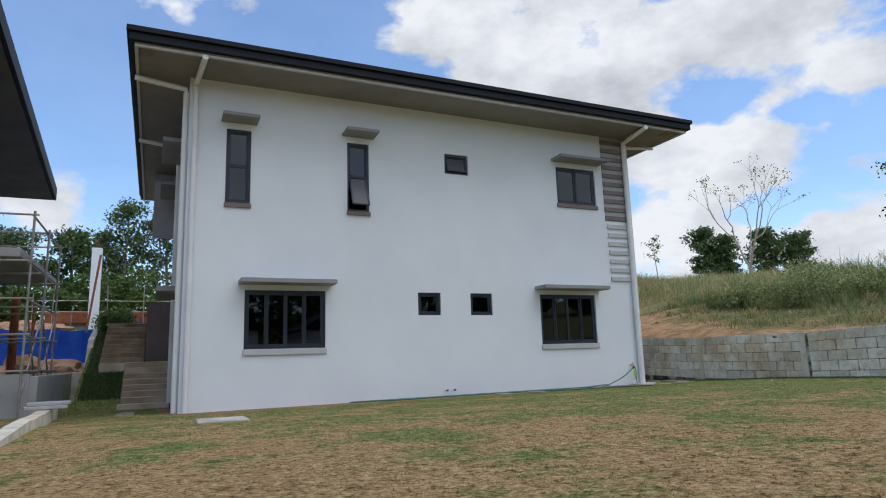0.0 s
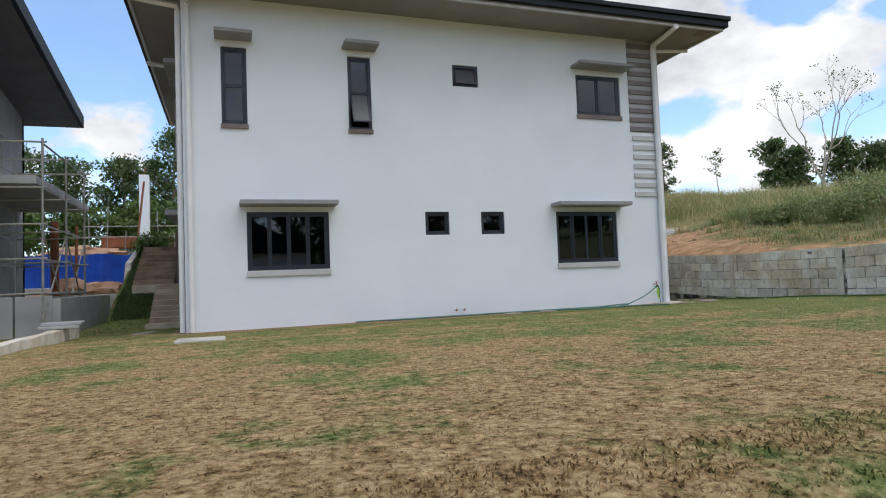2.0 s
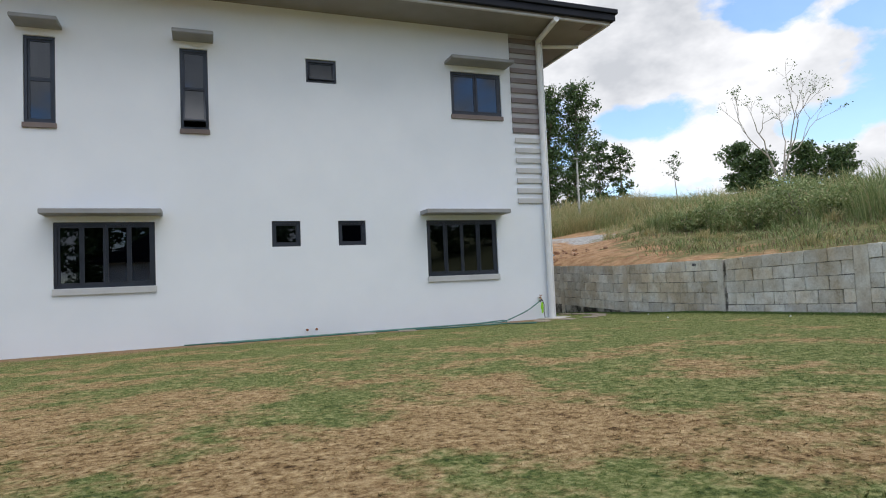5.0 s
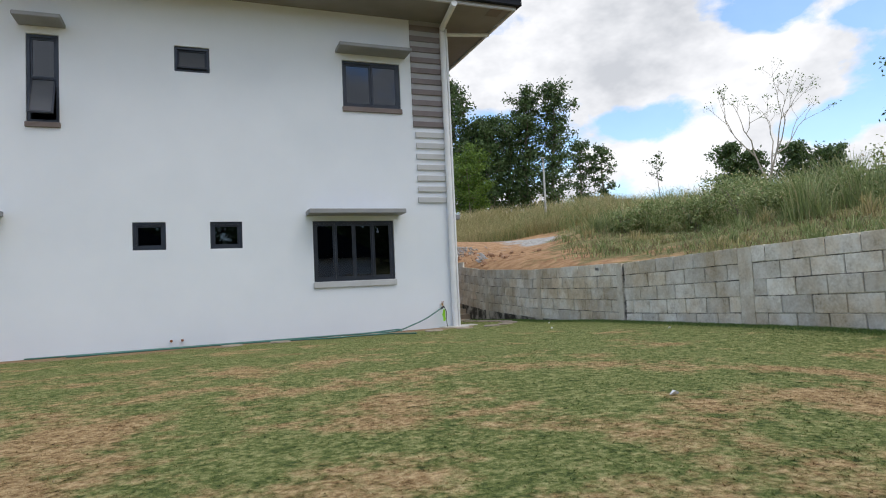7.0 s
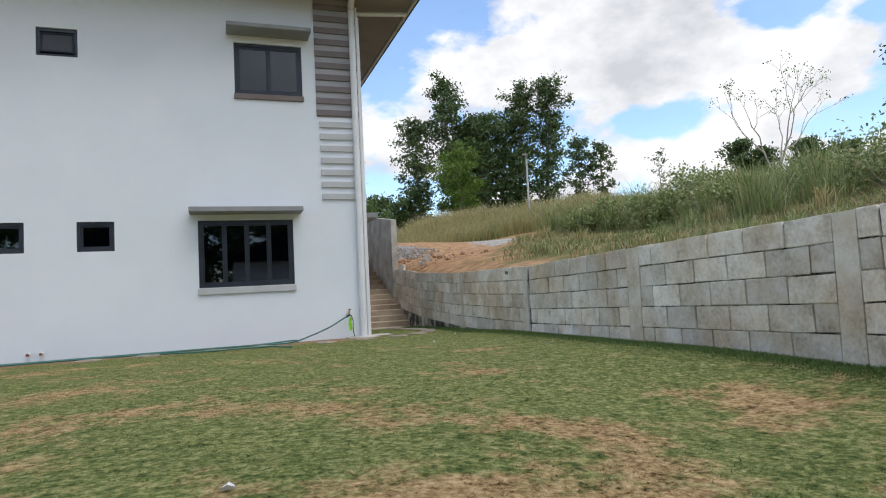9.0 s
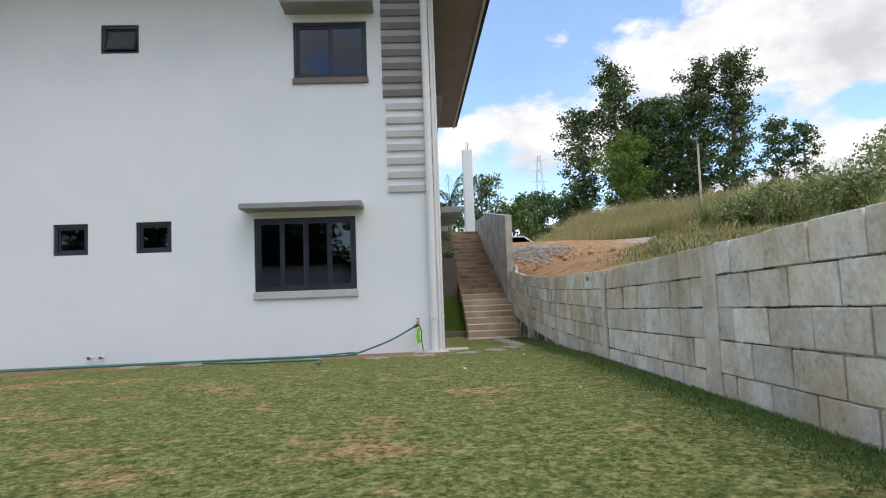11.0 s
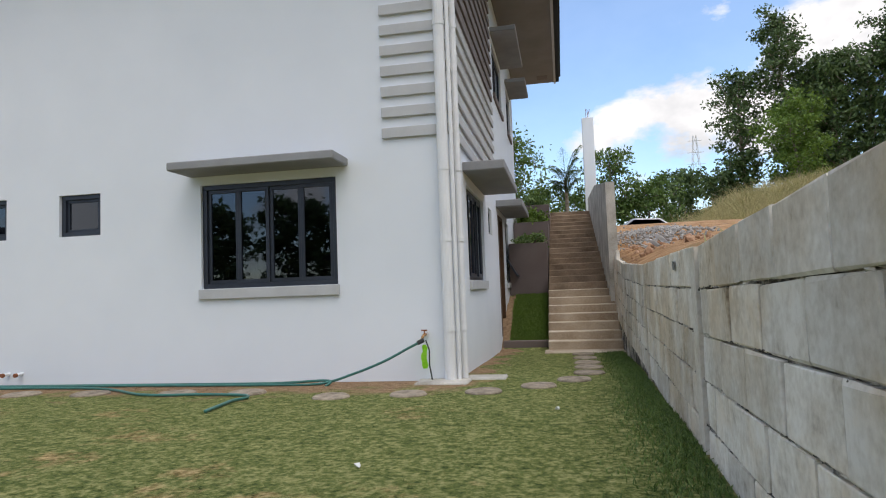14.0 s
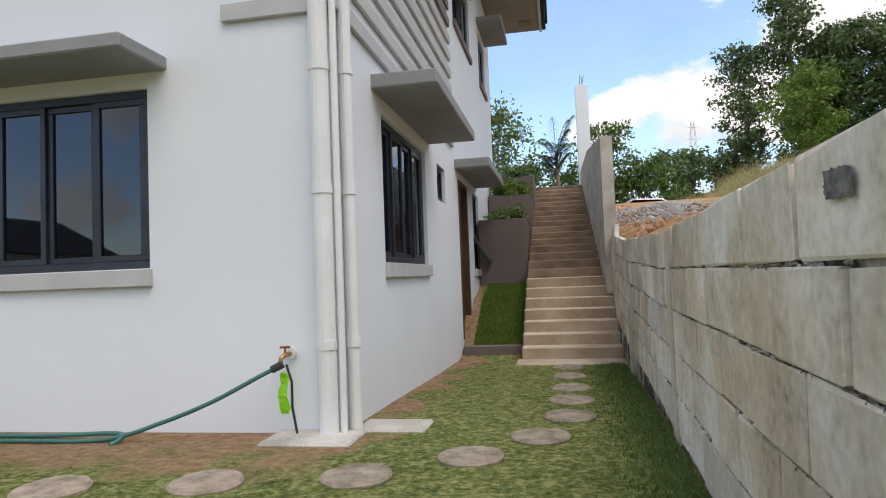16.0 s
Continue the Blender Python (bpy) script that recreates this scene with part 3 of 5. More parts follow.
def window(place, u0, u1, z0, z1, panels, kind="slide", open_pane=0.0, transom=None, sill=None):
    """One window: outer frame, then each sash with its pane, and a sill."""
    f, back = 0.06, -0.13
    bm = bmesh.new()
    for a in ((u0, u1, z0, z0 + f), (u0, u1, z1 - f, z1), (u0, u0 + f, z0 + f, z1 - f), (u1 - f, u1, z0 + f, z1 - f)):
        p, q = place(a[0], back, a[2]), place(a[1], back + 0.09, a[3])
        add_box(bm, min(p[0], q[0]), max(p[0], q[0]), min(p[1], q[1]), max(p[1], q[1]), a[2], a[3], 0.004)
    win = part("window", bm, FRAME, house, "dark grey aluminium window")
    spans = [(u0 + f + (u1 - u0 - 2 * f) * i / panels, u0 + f + (u1 - u0 - 2 * f) * (i + 1) / panels) for i in range(panels)]
    rows = [(z0 + f, z1 - f)] if transom is None else [(z0 + f, transom), (transom, z1 - f)]
    s = 0.045 if u1 - u0 > 0.7 else 0.036
    for i, (a, b) in enumerate(spans):
        for j, (c, d) in enumerate(rows):
            shift = 0.025 if (i % 2 and kind == "slide") else 0.0
            swing = open_pane if (open_pane and j == 0) else 0.0
            bm = bmesh.new()
            for e in ((a, b, c, c + s), (a, b, d - s, d), (a, a + s, c + s, d - s), (b - s, b, c + s, d - s)):
                p, q = place(e[0], back + 0.02 + shift, e[2]), place(e[1], back + 0.06 + shift, e[3])
                add_box(bm, min(p[0], q[0]), max(p[0], q[0]), min(p[1], q[1]), max(p[1], q[1]), e[2], e[3], 0.003)
            pane = obox(place, a + s - 0.004, b - s + 0.004, back + 0.036 + shift, back + 0.042 + shift, c + s - 0.004, d - s + 0.004)
            if swing:
                hinge = Vector(place((a + b) / 2, back + 0.06, d))
                axis = Vector(place(1, 0, 0)) - Vector(place(0, 0, 0))
                outward = Vector(place(0, 1, 0)) - Vector(place(0, 0, 0))
                sign = 1 if axis.cross(Vector((0, 0, -1))).dot(outward) > 0 else -1
                turn = Matrix.Translation(hinge) @ Matrix.Rotation(sign * radians(swing), 4, axis) @ Matrix.Translation(-hinge)
                for bb in (bm, pane):
                    bmesh.ops.transform(bb, matrix=turn, verts=bb.verts)
            sash = part("sash", bm, FRAME, win)
            sash.matrix_parent_inverse = Matrix()
            g = part("pane", pane, FROSTED if swing else GLASS, win, "grey frosted glass pane of an open sash" if swing else "tinted reflective glass pane")
            g.visible_shadow = False
            g.matrix_parent_inverse = Matrix()
    if sill:
        zt, h, mat = sill
        part("sill", obox(place, u0 - 0.02, u1 + 0.02, -0.1, 0.045, zt - h, zt - 0.003, 0.006), mat, win)
    return win


def canopy(place, u0, u1, z0, z1, depth, side=0.0):
    bm = obox(place, u0, u1, -0.02, depth, z0, z1, 0.012)
    return part("canopy", bm, CANOPY, house, "grey painted concrete window canopy")


FRONT = oriented("y", HY0, -1)
SIDE = oriented("x", HX1, 1)
LEFT = oriented("x", HX0, -1)
window(FRONT, 1.24, 3.0, 1.12, 2.39, 4, sill=(1.12, 0.13, SLAT_LIGHT))
window(FRONT, 8.74, 10.54, 1.08, 2.39, 4, sill=(1.08, 0.13, SLAT_LIGHT))
window(FRONT, 5.26, 5.86, 1.84, 2.39, 1, "fixed")
window(FRONT, 6.68, 7.30, 1.84, 2.39, 1, "fixed")
window(FRONT, 0.78, 1.31, 4.29, 5.98, 1, "fixed", transom=5.15, sill=(4.29, 0.1, SILL_BROWN))
window(FRONT, 3.52, 4.06, 4.29, 5.98, 1, "fixed", 24, 5.15, (4.29, 0.1, SILL_BROWN))
window(FRONT, 6.08, 6.75, 5.45, 5.98, 1, "fixed", 14)
window(FRONT, 9.50, 10.83, 4.93, 5.98, 2, sill=(4.93, 0.11, SILL_BROWN))
window(SIDE, 17.72, 19.5, 1.08, 2.36, 4, sill=(1.08, 0.13, SLAT_LIGHT))
window(SIDE, 20.2, 20.75, 1.9, 2.36, 1, "fixed")
window(SIDE, 23.45, 24.2, 1.05, 2.40, 1, "fixed", 30, 1.75, (1.05, 0.12, SLAT_LIGHT))
window(SIDE, 22.0, 23.9, 4.93, 5.98, 2, sill=(4.93, 0.11, SILL_BROWN))
window(SIDE, 25.3, 26.4, 4.93, 5.98, 2, sill=(4.93, 0.11, SILL_BROWN))
for h in LEFT_HOLES:
    window(LEFT, *h, 2, sill=(h[2], 0.11, SLAT_LIGHT))
DC = 0.5
canopy(FRONT, 1.10, 3.15, 2.50, 2.60, DC)
canopy(FRONT, 8.60, 10.70, 2.50, 2.60, DC)
canopy(FRONT, 0.66, 1.43, 6.12, 6.2, DC)
canopy(FRONT, 3.40, 4.18, 6.12, 6.2, DC)
canopy(FRONT, 9.36, 10.98, 6.12, 6.2, DC)
canopy(SIDE, 17.45, 19.75, 2.50, 2.62, 0.55)
canopy(SIDE, 21.6, 23.9, 2.53, 2.66, 0.52)
canopy(SIDE, 21.8, 24.1, 6.12, 6.22, 0.52)
canopy(SIDE, 25.1, 26.6, 6.12, 6.22, 0.52)
for a, b in ((18.3, 20.2), (22.3, 24.2)):
    canopy(LEFT, a, b, 6.12, 6.22, 0.5)
canopy(LEFT, 18.1, 20.2, 2.5, 2.62, 0.5)

# door on the side wall
door = part("door", obox(SIDE, 21.93, 22.67, -0.12, -0.075, 0.0, 2.33, 0.004), WOOD_DOOR, house, "brown varnished wooden door")
bm = bmesh.new()
for a in ((21.85, 21.93, -0.02, 2.40), (22.67, 22.75, -0.02, 2.40), (21.93, 22.67, 2.33, 2.40)):
    add_box(bm, HX1 - 0.15, HX1 + 0.012, a[0], a[1], a[2], a[3], 0.004)
part("door_frame", bm, WOOD_DOOR, house, "brown wooden door frame")

# cladding slats round the corner
SLAT_H, SLAT_STEP, SLAT_D = 0.125, 0.2513, 0.035
part("grey_panel", box(11.1, HX1 + 0.004, HY0 - 0.005, HY0 - 0.001, 4.52, SOFFIT_Z - 0.004), PANEL_GREY, house)
part("grey_panel", box(HX1 + 0.001, HX1 + 0.005, HY0 - 0.001, 21.4, 4.52, SOFFIT_Z - 0.004), PANEL_GREY, house)
for k in range(17):
    z = 2.79 + SLAT_STEP * k
    m = SLAT_LIGHT if k < 7 else SLAT_DARK
    part("slat", box(11.15 if k < 7 else 11.1, HX1 + 0.04, HY0 - SLAT_D - 0.006, HY0 - 0.006, z, z + SLAT_H, 0.005), m, house)
    part("slat", box(HX1 + 0.006, HX1 + 0.04, HY0 - 0.006, 21.4, z, z + SLAT_H, 0.005), m, house)


def downspout(x, y, top, elbow, r=0.058):
    pipe = part("downspout", tube([(x, y, -0.12), (x, y, top - 0.1), (x, y, top), elbow], r, 14), PIPE, house, "white plastic downspout")
    for z in (0.52, 1.55, 2.38, 4.1, 5.3):
        c = part("coupling", tube([(x, y, z - 0.03), (x, y, z + 0.03)], r + 0.007, 14), PIPE, pipe)
        c.matrix_parent_inverse = Matrix()


downspout(11.89, HY0 - 0.085, 6.90, (11.74, 15.35, 6.98), 0.066)
downspout(HX1 + 0.058, HY0 + 0.05, 6.82, (13.15, HY0 + 0.05, 6.92), 0.045)
part("conduit", tube([(HX1 + 0.02, HY0 - 0.075, -0.1), (HX1 + 0.02, HY0 - 0.075, 6.9)], 0.024, 10), PIPE, house, "thin white conduit beside the downspout")
downspout(0.12, HY0 - 0.065, 6.90, (0.22, 15.35, 6.98))
downspout(HX0 - 0.075, HY0 + 0.15, 6.82, (-1.1, HY0 + 0.1, 6.92))
downspout(HX0 - 0.075, 20.9, 6.82, (-1.1, 20.85, 6.92))
# tall grey fin on the west wall, below the eaves
part("fin", box(-0.68, HX0, 24.3, 24.5, 4.9, SOFFIT_Z - 0.06, 0.01), PANEL_GREY, house, "grey painted wall fin under the eaves")
# ---- boundary wall of concrete blocks ----
def strip(y0, y1, x_of, zlo, zhi, thick, step=0.5):
    """An upright strip that follows the boundary line."""
    bm, cols = bmesh.new(), []
    n = max(1, round((y1 - y0) / step))
    for i in range(n + 1):
        y = y0 + (y1 - y0) * i / n
        x = x_of(y)
        cols.append([bm.verts.new(p) for p in ((x, y, zlo(y)), (x, y, zhi(y)), (x + thick, y, zhi(y)), (x + thick, y, zlo(y)))])
    for a, b in zip(cols, cols[1:]):
        for k in range(4):
            bm.faces.new((a[k], a[(k + 1) % 4], b[(k + 1) % 4], b[k]))
    bm.faces.new(cols[0])
    bm.faces.new(cols[-1])
    return bm


WALL_Y0, WALL_Y1 = -2.0, 23.4
boundary = finish("wall_east", strip(WALL_Y0, WALL_Y1, lambda y: block_wall_x(y) + 0.02, lambda y: -0.5, lambda y: wall_top(y) - 0.03, 0.13), MORTAR)
tagged(boundary, "weathered grey concrete block boundary wall with mortar joints", "wall", kind="structure")
PILASTERS = [(1.2, 0.26), (4.2, 0.16), (7.15, 0.2), (9.95, 0.25), (13.05, 0.17), (16.4, 0.17), (19.6, 0.17), (22.4, 0.16)]
for yc, w in PILASTERS:
    p = finish("pilaster", strip(yc - w / 2, yc + w / 2, lambda y: block_wall_x(y) - 0.006, lambda y: -0.5, lambda y: wall_top(y) - 0.008, 0.16, 0.1), PLASTER, boundary)

# ---- steps, planters and rails beside the house ----
def stairs(name, x0, x1, y0, z0, low, high, label, shift=0.0):
    thing = tagged(finish(name, box(x0 - 0.06, x1, y0 - 0.45, y0 + 0.02, z0 - 0.25, z0, 0.01), TREAD), label, "stairs", kind="structure")
    y, z = y0, z0
    for flight, (count, rise, tread) in enumerate((low, high)):
        a, b = x0 + shift * flight, x1 + shift * flight
        for k in range(count):
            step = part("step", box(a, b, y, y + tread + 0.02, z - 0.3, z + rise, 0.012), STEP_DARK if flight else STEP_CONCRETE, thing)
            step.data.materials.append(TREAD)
            # tops of the lower flight get the lit tone in their colour
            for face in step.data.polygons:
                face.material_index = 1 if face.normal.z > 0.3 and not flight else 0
            y += tread
            z += rise
        y += 0.16
        part("landing", box(min(a, x0 + shift), max(b, x1 + shift) if flight == 0 else b, y - 0.2, y + (0.02 if flight == 0 else 1.6), z - 0.5, z - 0.004), TREAD, thing)
    return thing


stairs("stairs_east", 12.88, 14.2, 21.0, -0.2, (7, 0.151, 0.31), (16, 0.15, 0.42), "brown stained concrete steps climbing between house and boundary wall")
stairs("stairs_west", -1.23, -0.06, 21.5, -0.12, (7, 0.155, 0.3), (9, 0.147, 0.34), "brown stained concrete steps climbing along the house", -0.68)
bm = bmesh.new()
profile = [(22.4, 0.6), (22.4, 3.0), (26.4, 3.55), (30.6, 3.75), (30.6, 2.4)]
for x in (14.12, 14.30):
    bm.faces.new([bm.verts.new((x, y, z)) for y, z in profile])
bm.verts.ensure_lookup_table()
for k in range(5):
    bm.faces.new([bm.verts[k], bm.verts[(k + 1) % 5], bm.verts[5 + (k + 1) % 5], bm.verts[5 + k]])
tagged(finish("stair_wall", bm, CONCRETE), "tall grey concrete side wall of the steps", "wall", kind="structure")


def planter(x0, x1, y0, y1, z0, z1):
    bm = bmesh.new()
    for a in ((x0, x1, y0, y0 + 0.12), (x0, x1, y1 - 0.12, y1), (x0, x0 + 0.12, y0 + 0.12, y1 - 0.12), (x1 - 0.12, x1, y0 + 0.12, y1 - 0.12)):
        add_box(bm, *a, z0, z1, 0.008)
    p = tagged(finish("planter", bm, BROWN_WALL), "tall taupe plastered planter beside the steps", "planter", "planters")
    part("soil", box(x0 + 0.122, x1 - 0.122, y0 + 0.122, y1 - 0.122, z0 + 0.02, z1 - 0.08), SAND, p)
    return p


def leaf_cloud(name, centres, size, mat, parent=None, label="", seed=0):
    """Many small leaves, each a folded diamond with its own tilt."""
    rng = np.random.default_rng(seed)
    c = np.asarray(centres, float)
    n = len(c)
    a = rng.normal(size=(n, 3))
    a /= np.linalg.norm(a, axis=1)[:, None]
    b = np.cross(a, rng.normal(size=(n, 3)))
    b /= np.linalg.norm(b, axis=1)[:, None]
    s = (size * rng.uniform(0.6, 1.35, n))[:, None]
    pts = np.stack((c - a * s, c + b * s * 0.5, c + a * s, c - b * s * 0.5), 1).reshape(-1, 3)
    mesh = bpy.data.meshes.new(name)
    idx = np.arange(4 * n).reshape(n, 4)
    mesh.from_pydata(pts.tolist(), [], idx.tolist())
    mesh.materials.append(mat)
    ob = new(name, mesh)
    if parent is not None:
        ob.parent = parent
        ob.matrix_parent_inverse = Matrix.Translation(parent.location).inverted()
    if label:
        ob["label"] = label
    return ob


def shrub(at, rx, ry, rz, n, size, mat, label, seed):
    rng = np.random.default_rng(seed)
    root = empty("shrub", label, "shrub", at)
    stems, bm = [], bmesh.new()
    for k in range(9):
        tip = Vector((rng.normal() * rx * 0.5, rng.normal() * ry * 0.5, rz * rng.uniform(0.7, 1.5)))
        add_tube(bm, [Vector(at), Vector(at) + tip * 0.5, Vector(at) + tip], [0.02, 0.014, 0.006], 5)
        stems.append(tip)
    part("stem", bm, BARK, root)
    lumps = np.array([(rng.uniform(-1, 1) * rx, rng.uniform(-1, 1) * ry, rz * rng.uniform(0.3, 1.6)) for k in range(26)])
    c = lumps[rng.integers(0, 26, n)] + rng.normal(size=(n, 3)) * (rx * 0.22, ry * 0.22, rz * 0.22)
    c[:, 2] = np.abs(c[:, 2])
    leaf_cloud("leaves", c + np.array(at), size, mat, root, "", seed)
    return root


planter(11.99, 12.86, 24.0, 25.7, 0.4, 1.95)
planter(11.99, 12.88, 25.9, 27.6, 1.0, 2.62)
planter(11.99, 12.9, 27.8, 29.4, 1.8, 3.3)
planter(-0.72, -0.02, 24.2, 25.9, 0.4, 2.6)
planter(-0.72, -0.02, 26.1, 27.4, 1.0, 3.0)
shrub((12.42, 24.8, 1.9), 0.34, 0.7, 0.16, 1500, 0.04, LEAF_SHRUB, "low green leafy shrub in a planter", 3)
shrub((12.42, 26.7, 2.57), 0.36, 0.7, 0.24, 1500, 0.05, LEAF_BRIGHT, "bright green leafy shrub in a planter", 4)
shrub((12.42, 28.6, 3.25), 0.36, 0.7, 0.2, 1200, 0.05, LEAF_SHRUB, "low green leafy shrub in a planter", 5)
for x0, x1, y in ((12.0, 12.9, 21.62), (-2.2, -1.36, 21.9)):
    tagged(finish("kerb", box(x0, x1, y, y + 0.12, -0.4, -0.08, 0.012), BROWN_WALL), "low dark concrete edging at the grass slope", "kerb", kind="structure")

# ---- small things along the house ----
def ground_z(x, y):
    return lawn_height(x, y)


for i, (x, y, r) in enumerate(((9.0, 15.66, 0.2), (9.83, 15.66, 0.2), (10.92, 15.29, 0.18), (11.66, 15.44, 0.18), (12.38, 15.6, 0.18), (12.9, 16.0, 0.18), (13.26, 16.47, 0.18), (13.44, 17.09, 0.18), (13.46, 17.77, 0.18), (13.47, 18.48, 0.18), (13.47, 19.39, 0.18), (13.47, 20.21, 0.18), (7.9, 15.7, 0.2), (7.0, 15.7, 0.2), (-1.0, 17.6, 0.18), (-1.0, 18.3, 0.18), (-0.98, 19.0, 0.18), (-0.98, 19.7, 0.18))):
    rng = random.Random(i)
    bm, rings = bmesh.new(), []
    for rad, z in ((r, -0.05), (r * 1.02, 0.012), (r * 0.94, 0.024), (r * 0.5, 0.026)):
        rings.append([bm.verts.new((x + rad * (1 + 0.04 * math.sin(3 * a + i)) * math.cos(a), y + rad * (1 + 0.05 * math.cos(2 * a + i)) * math.sin(a), ground_z(x, y) + z + rng.uniform(0, 0.004))) for a in (2 * math.pi * k / 20 for k in range(20))])
    for a, b in zip(rings, rings[1:]):
        for k in range(20):
            bm.faces.new((a[k], a[(k + 1) % 20], b[(k + 1) % 20], b[k]))
    bm.faces.new(rings[-1])
    tagged(finish("stepping_stone", bm, STONE), "round mottled concrete stepping stone set in the lawn", "stepping stone", "stepping stones along the house")

for dims in ((11.52, 12.12, 16.22, 16.59, -0.2, -0.05), (12.02, 12.5, 16.62, 16.95, -0.2, -0.06)):
    tagged(finish("splash_pad", box(*dims, 0.012), CONCRETE), "pale concrete splash pad below the downspouts", "concrete pad", "splash pads")
z0 = ground_z(0.4, 12.3)
tagged(finish("manhole_cover", box(0.1, 0.78, 12.05, 12.6, z0 - 0.04, z0 + 0.035, 0.012), CONCRETE), "flat grey concrete cover slab on the lawn", "cover slab")

tap = tagged(finish("garden_tap", tube([(11.6, 16.61, 0.46), (11.6, 16.5, 0.46), (11.585, 16.47, 0.44), (11.58, 16.46, 0.40)], 0.016, 8), BRASS), "small brass garden tap on the white wall", "tap")
part("flange", tube([(11.6, 16.598, 0.46), (11.6, 16.575, 0.46)], 0.04, 12), PIPE, tap)
part("handle", add_tube(tube([(11.565, 16.5, 0.51), (11.635, 16.5, 0.51)], 0.009, 6), [(11.6, 16.5, 0.46), (11.6, 16.5, 0.515)], 0.008, 6), RUST, tap)
tag_bm = bmesh.new()
tag_rows = []
for k in range(8):
    z, w = 0.35 - 0.27 * k / 7, (0.016, 0.032, 0.026, 0.036, 0.034, 0.03, 0.036, 0.024)[k]
    tag_rows.append([tag_bm.verts.new((11.602 + side * w + 0.008 * math.sin(k * 1.3), 16.458 + 0.012 * math.sin(k * 1.1 + side), z)) for side in (-1, 0, 1)])
for a, b in zip(tag_rows, tag_rows[1:]):
    for k in range(2):
        tag_bm.faces.new((a[k], a[k + 1], b[k + 1], b[k]))
bmesh.ops.solidify(tag_bm, geom=tag_bm.faces[:], thickness=0.005)
tagged(finish("plastic_label", tag_bm, LIME), "lime green plastic label hanging below the tap", "label")
tagged(finish("cable", tube([(11.62, 16.47, 0.40), (11.66, 16.46, 0.29), (11.655, 16.47, 0.12), (11.68, 16.48, -0.05)], 0.009, 6), BLACK_HOSE), "thin black cable hanging from the tap", "cable")


def curve_points(keys, n=12):
    """A smooth line through keys."""
    k = [Vector(p) for p in keys]
    out = []
    for i in range(len(k) - 1):
        p0, p1, p2, p3 = k[max(i - 1, 0)], k[i], k[i + 1], k[min(i + 2, len(k) - 1)]
        for j in range(n):
            t = j / n
            out.append(0.5 * ((2 * p1) + (p2 - p0) * t + (2 * p0 - 5 * p1 + 4 * p2 - p3) * t * t + (3 * p1 - p0 - 3 * p2 + p3) * t ** 3))
    return out + [k[-1]]


def on_lawn(x, y, up=0.02):
    return (x, y, ground_z(x, y) + up)


hose_keys = [(11.575, 16.455, 0.39), (11.45, 16.42, 0.33), (11.15, 16.35, 0.18), (10.8, 16.32, 0.05), on_lawn(10.4, 16.3), on_lawn(9.8, 16.25), on_lawn(8.8, 16.28), on_lawn(7.2, 16.35), on_lawn(5.5, 16.33), on_lawn(4.6, 16.3), on_lawn(4.2, 16.22), on_lawn(4.5, 16.1), on_lawn(5.8, 16.2), on_lawn(7.6, 16.12),
             on_lawn(8.7, 15.52), on_lawn(9.4, 15.5), on_lawn(9.9, 15.42), on_lawn(10.07, 15.24), on_lawn(10.05, 15.0), on_lawn(10.12, 14.65), on_lawn(10.2, 14.28)]
hose = tagged(finish("garden_hose", tube(curve_points(hose_keys), 0.0145, 8), HOSE, smooth=True), "green rubber garden hose running from tap along the wall", "hose")
part("end_piece", tube([(11.6, 16.462, 0.405), (11.53, 16.44, 0.37)], 0.026, 10), BLACK_HOSE, hose, "black hose connector")
hose_b = tagged(finish("garden_hose", tube(curve_points([on_lawn(10.5, 16.22, 0.0), on_lawn(10.47, 16.34, 0.05), on_lawn(9.8, 16.4), on_lawn(8.6, 16.4), on_lawn(7.0, 16.42), on_lawn(5.4, 16.42), on_lawn(3.5, 16.4)]), 0.015, 8), HOSE, smooth=True), "second green rubber hose lying along the wall", "hose")
for x in (5.92, 6.12):
    st = tagged(finish("drain_stub", tube([(x, 16.62, 0.06), (x, 16.5, 0.05)], 0.022, 12), PIPE), "short capped drain pipe at the wall foot", "drain pipe", "drain stubs")
    part("cap", tube([(x, 16.51, 0.0505), (x, 16.48, 0.05)], 0.027, 12), RUST, st)

# ---- litter on the lawn ----
lrng = random.Random(8)
for x, y in ((9.15, 6.2), (12.9, 10.6), (13.1, 14.4), (12.1, 12.6)):
    z, a, r = ground_z(x, y) + 0.018, lrng.uniform(0, 3), lrng.uniform(0.015, 0.03)
    bm = bmesh.new()
    ringv = [bm.verts.new((x + r * math.cos(a + q) * (1 + 0.3 * math.sin(3 * q)), y + 0.6 * r * math.sin(a + q), z + 0.012 * math.sin(q * 2))) for q in (math.pi * k / 4 for k in range(8))]
    bm.faces.new(ringv)
    bmesh.ops.solidify(bm, geom=bm.faces[:], thickness=0.004)
    tagged(finish("litter_scrap", bm, PIPE), "small crumpled white scrap on the lawn", "litter", "scraps on the lawn")

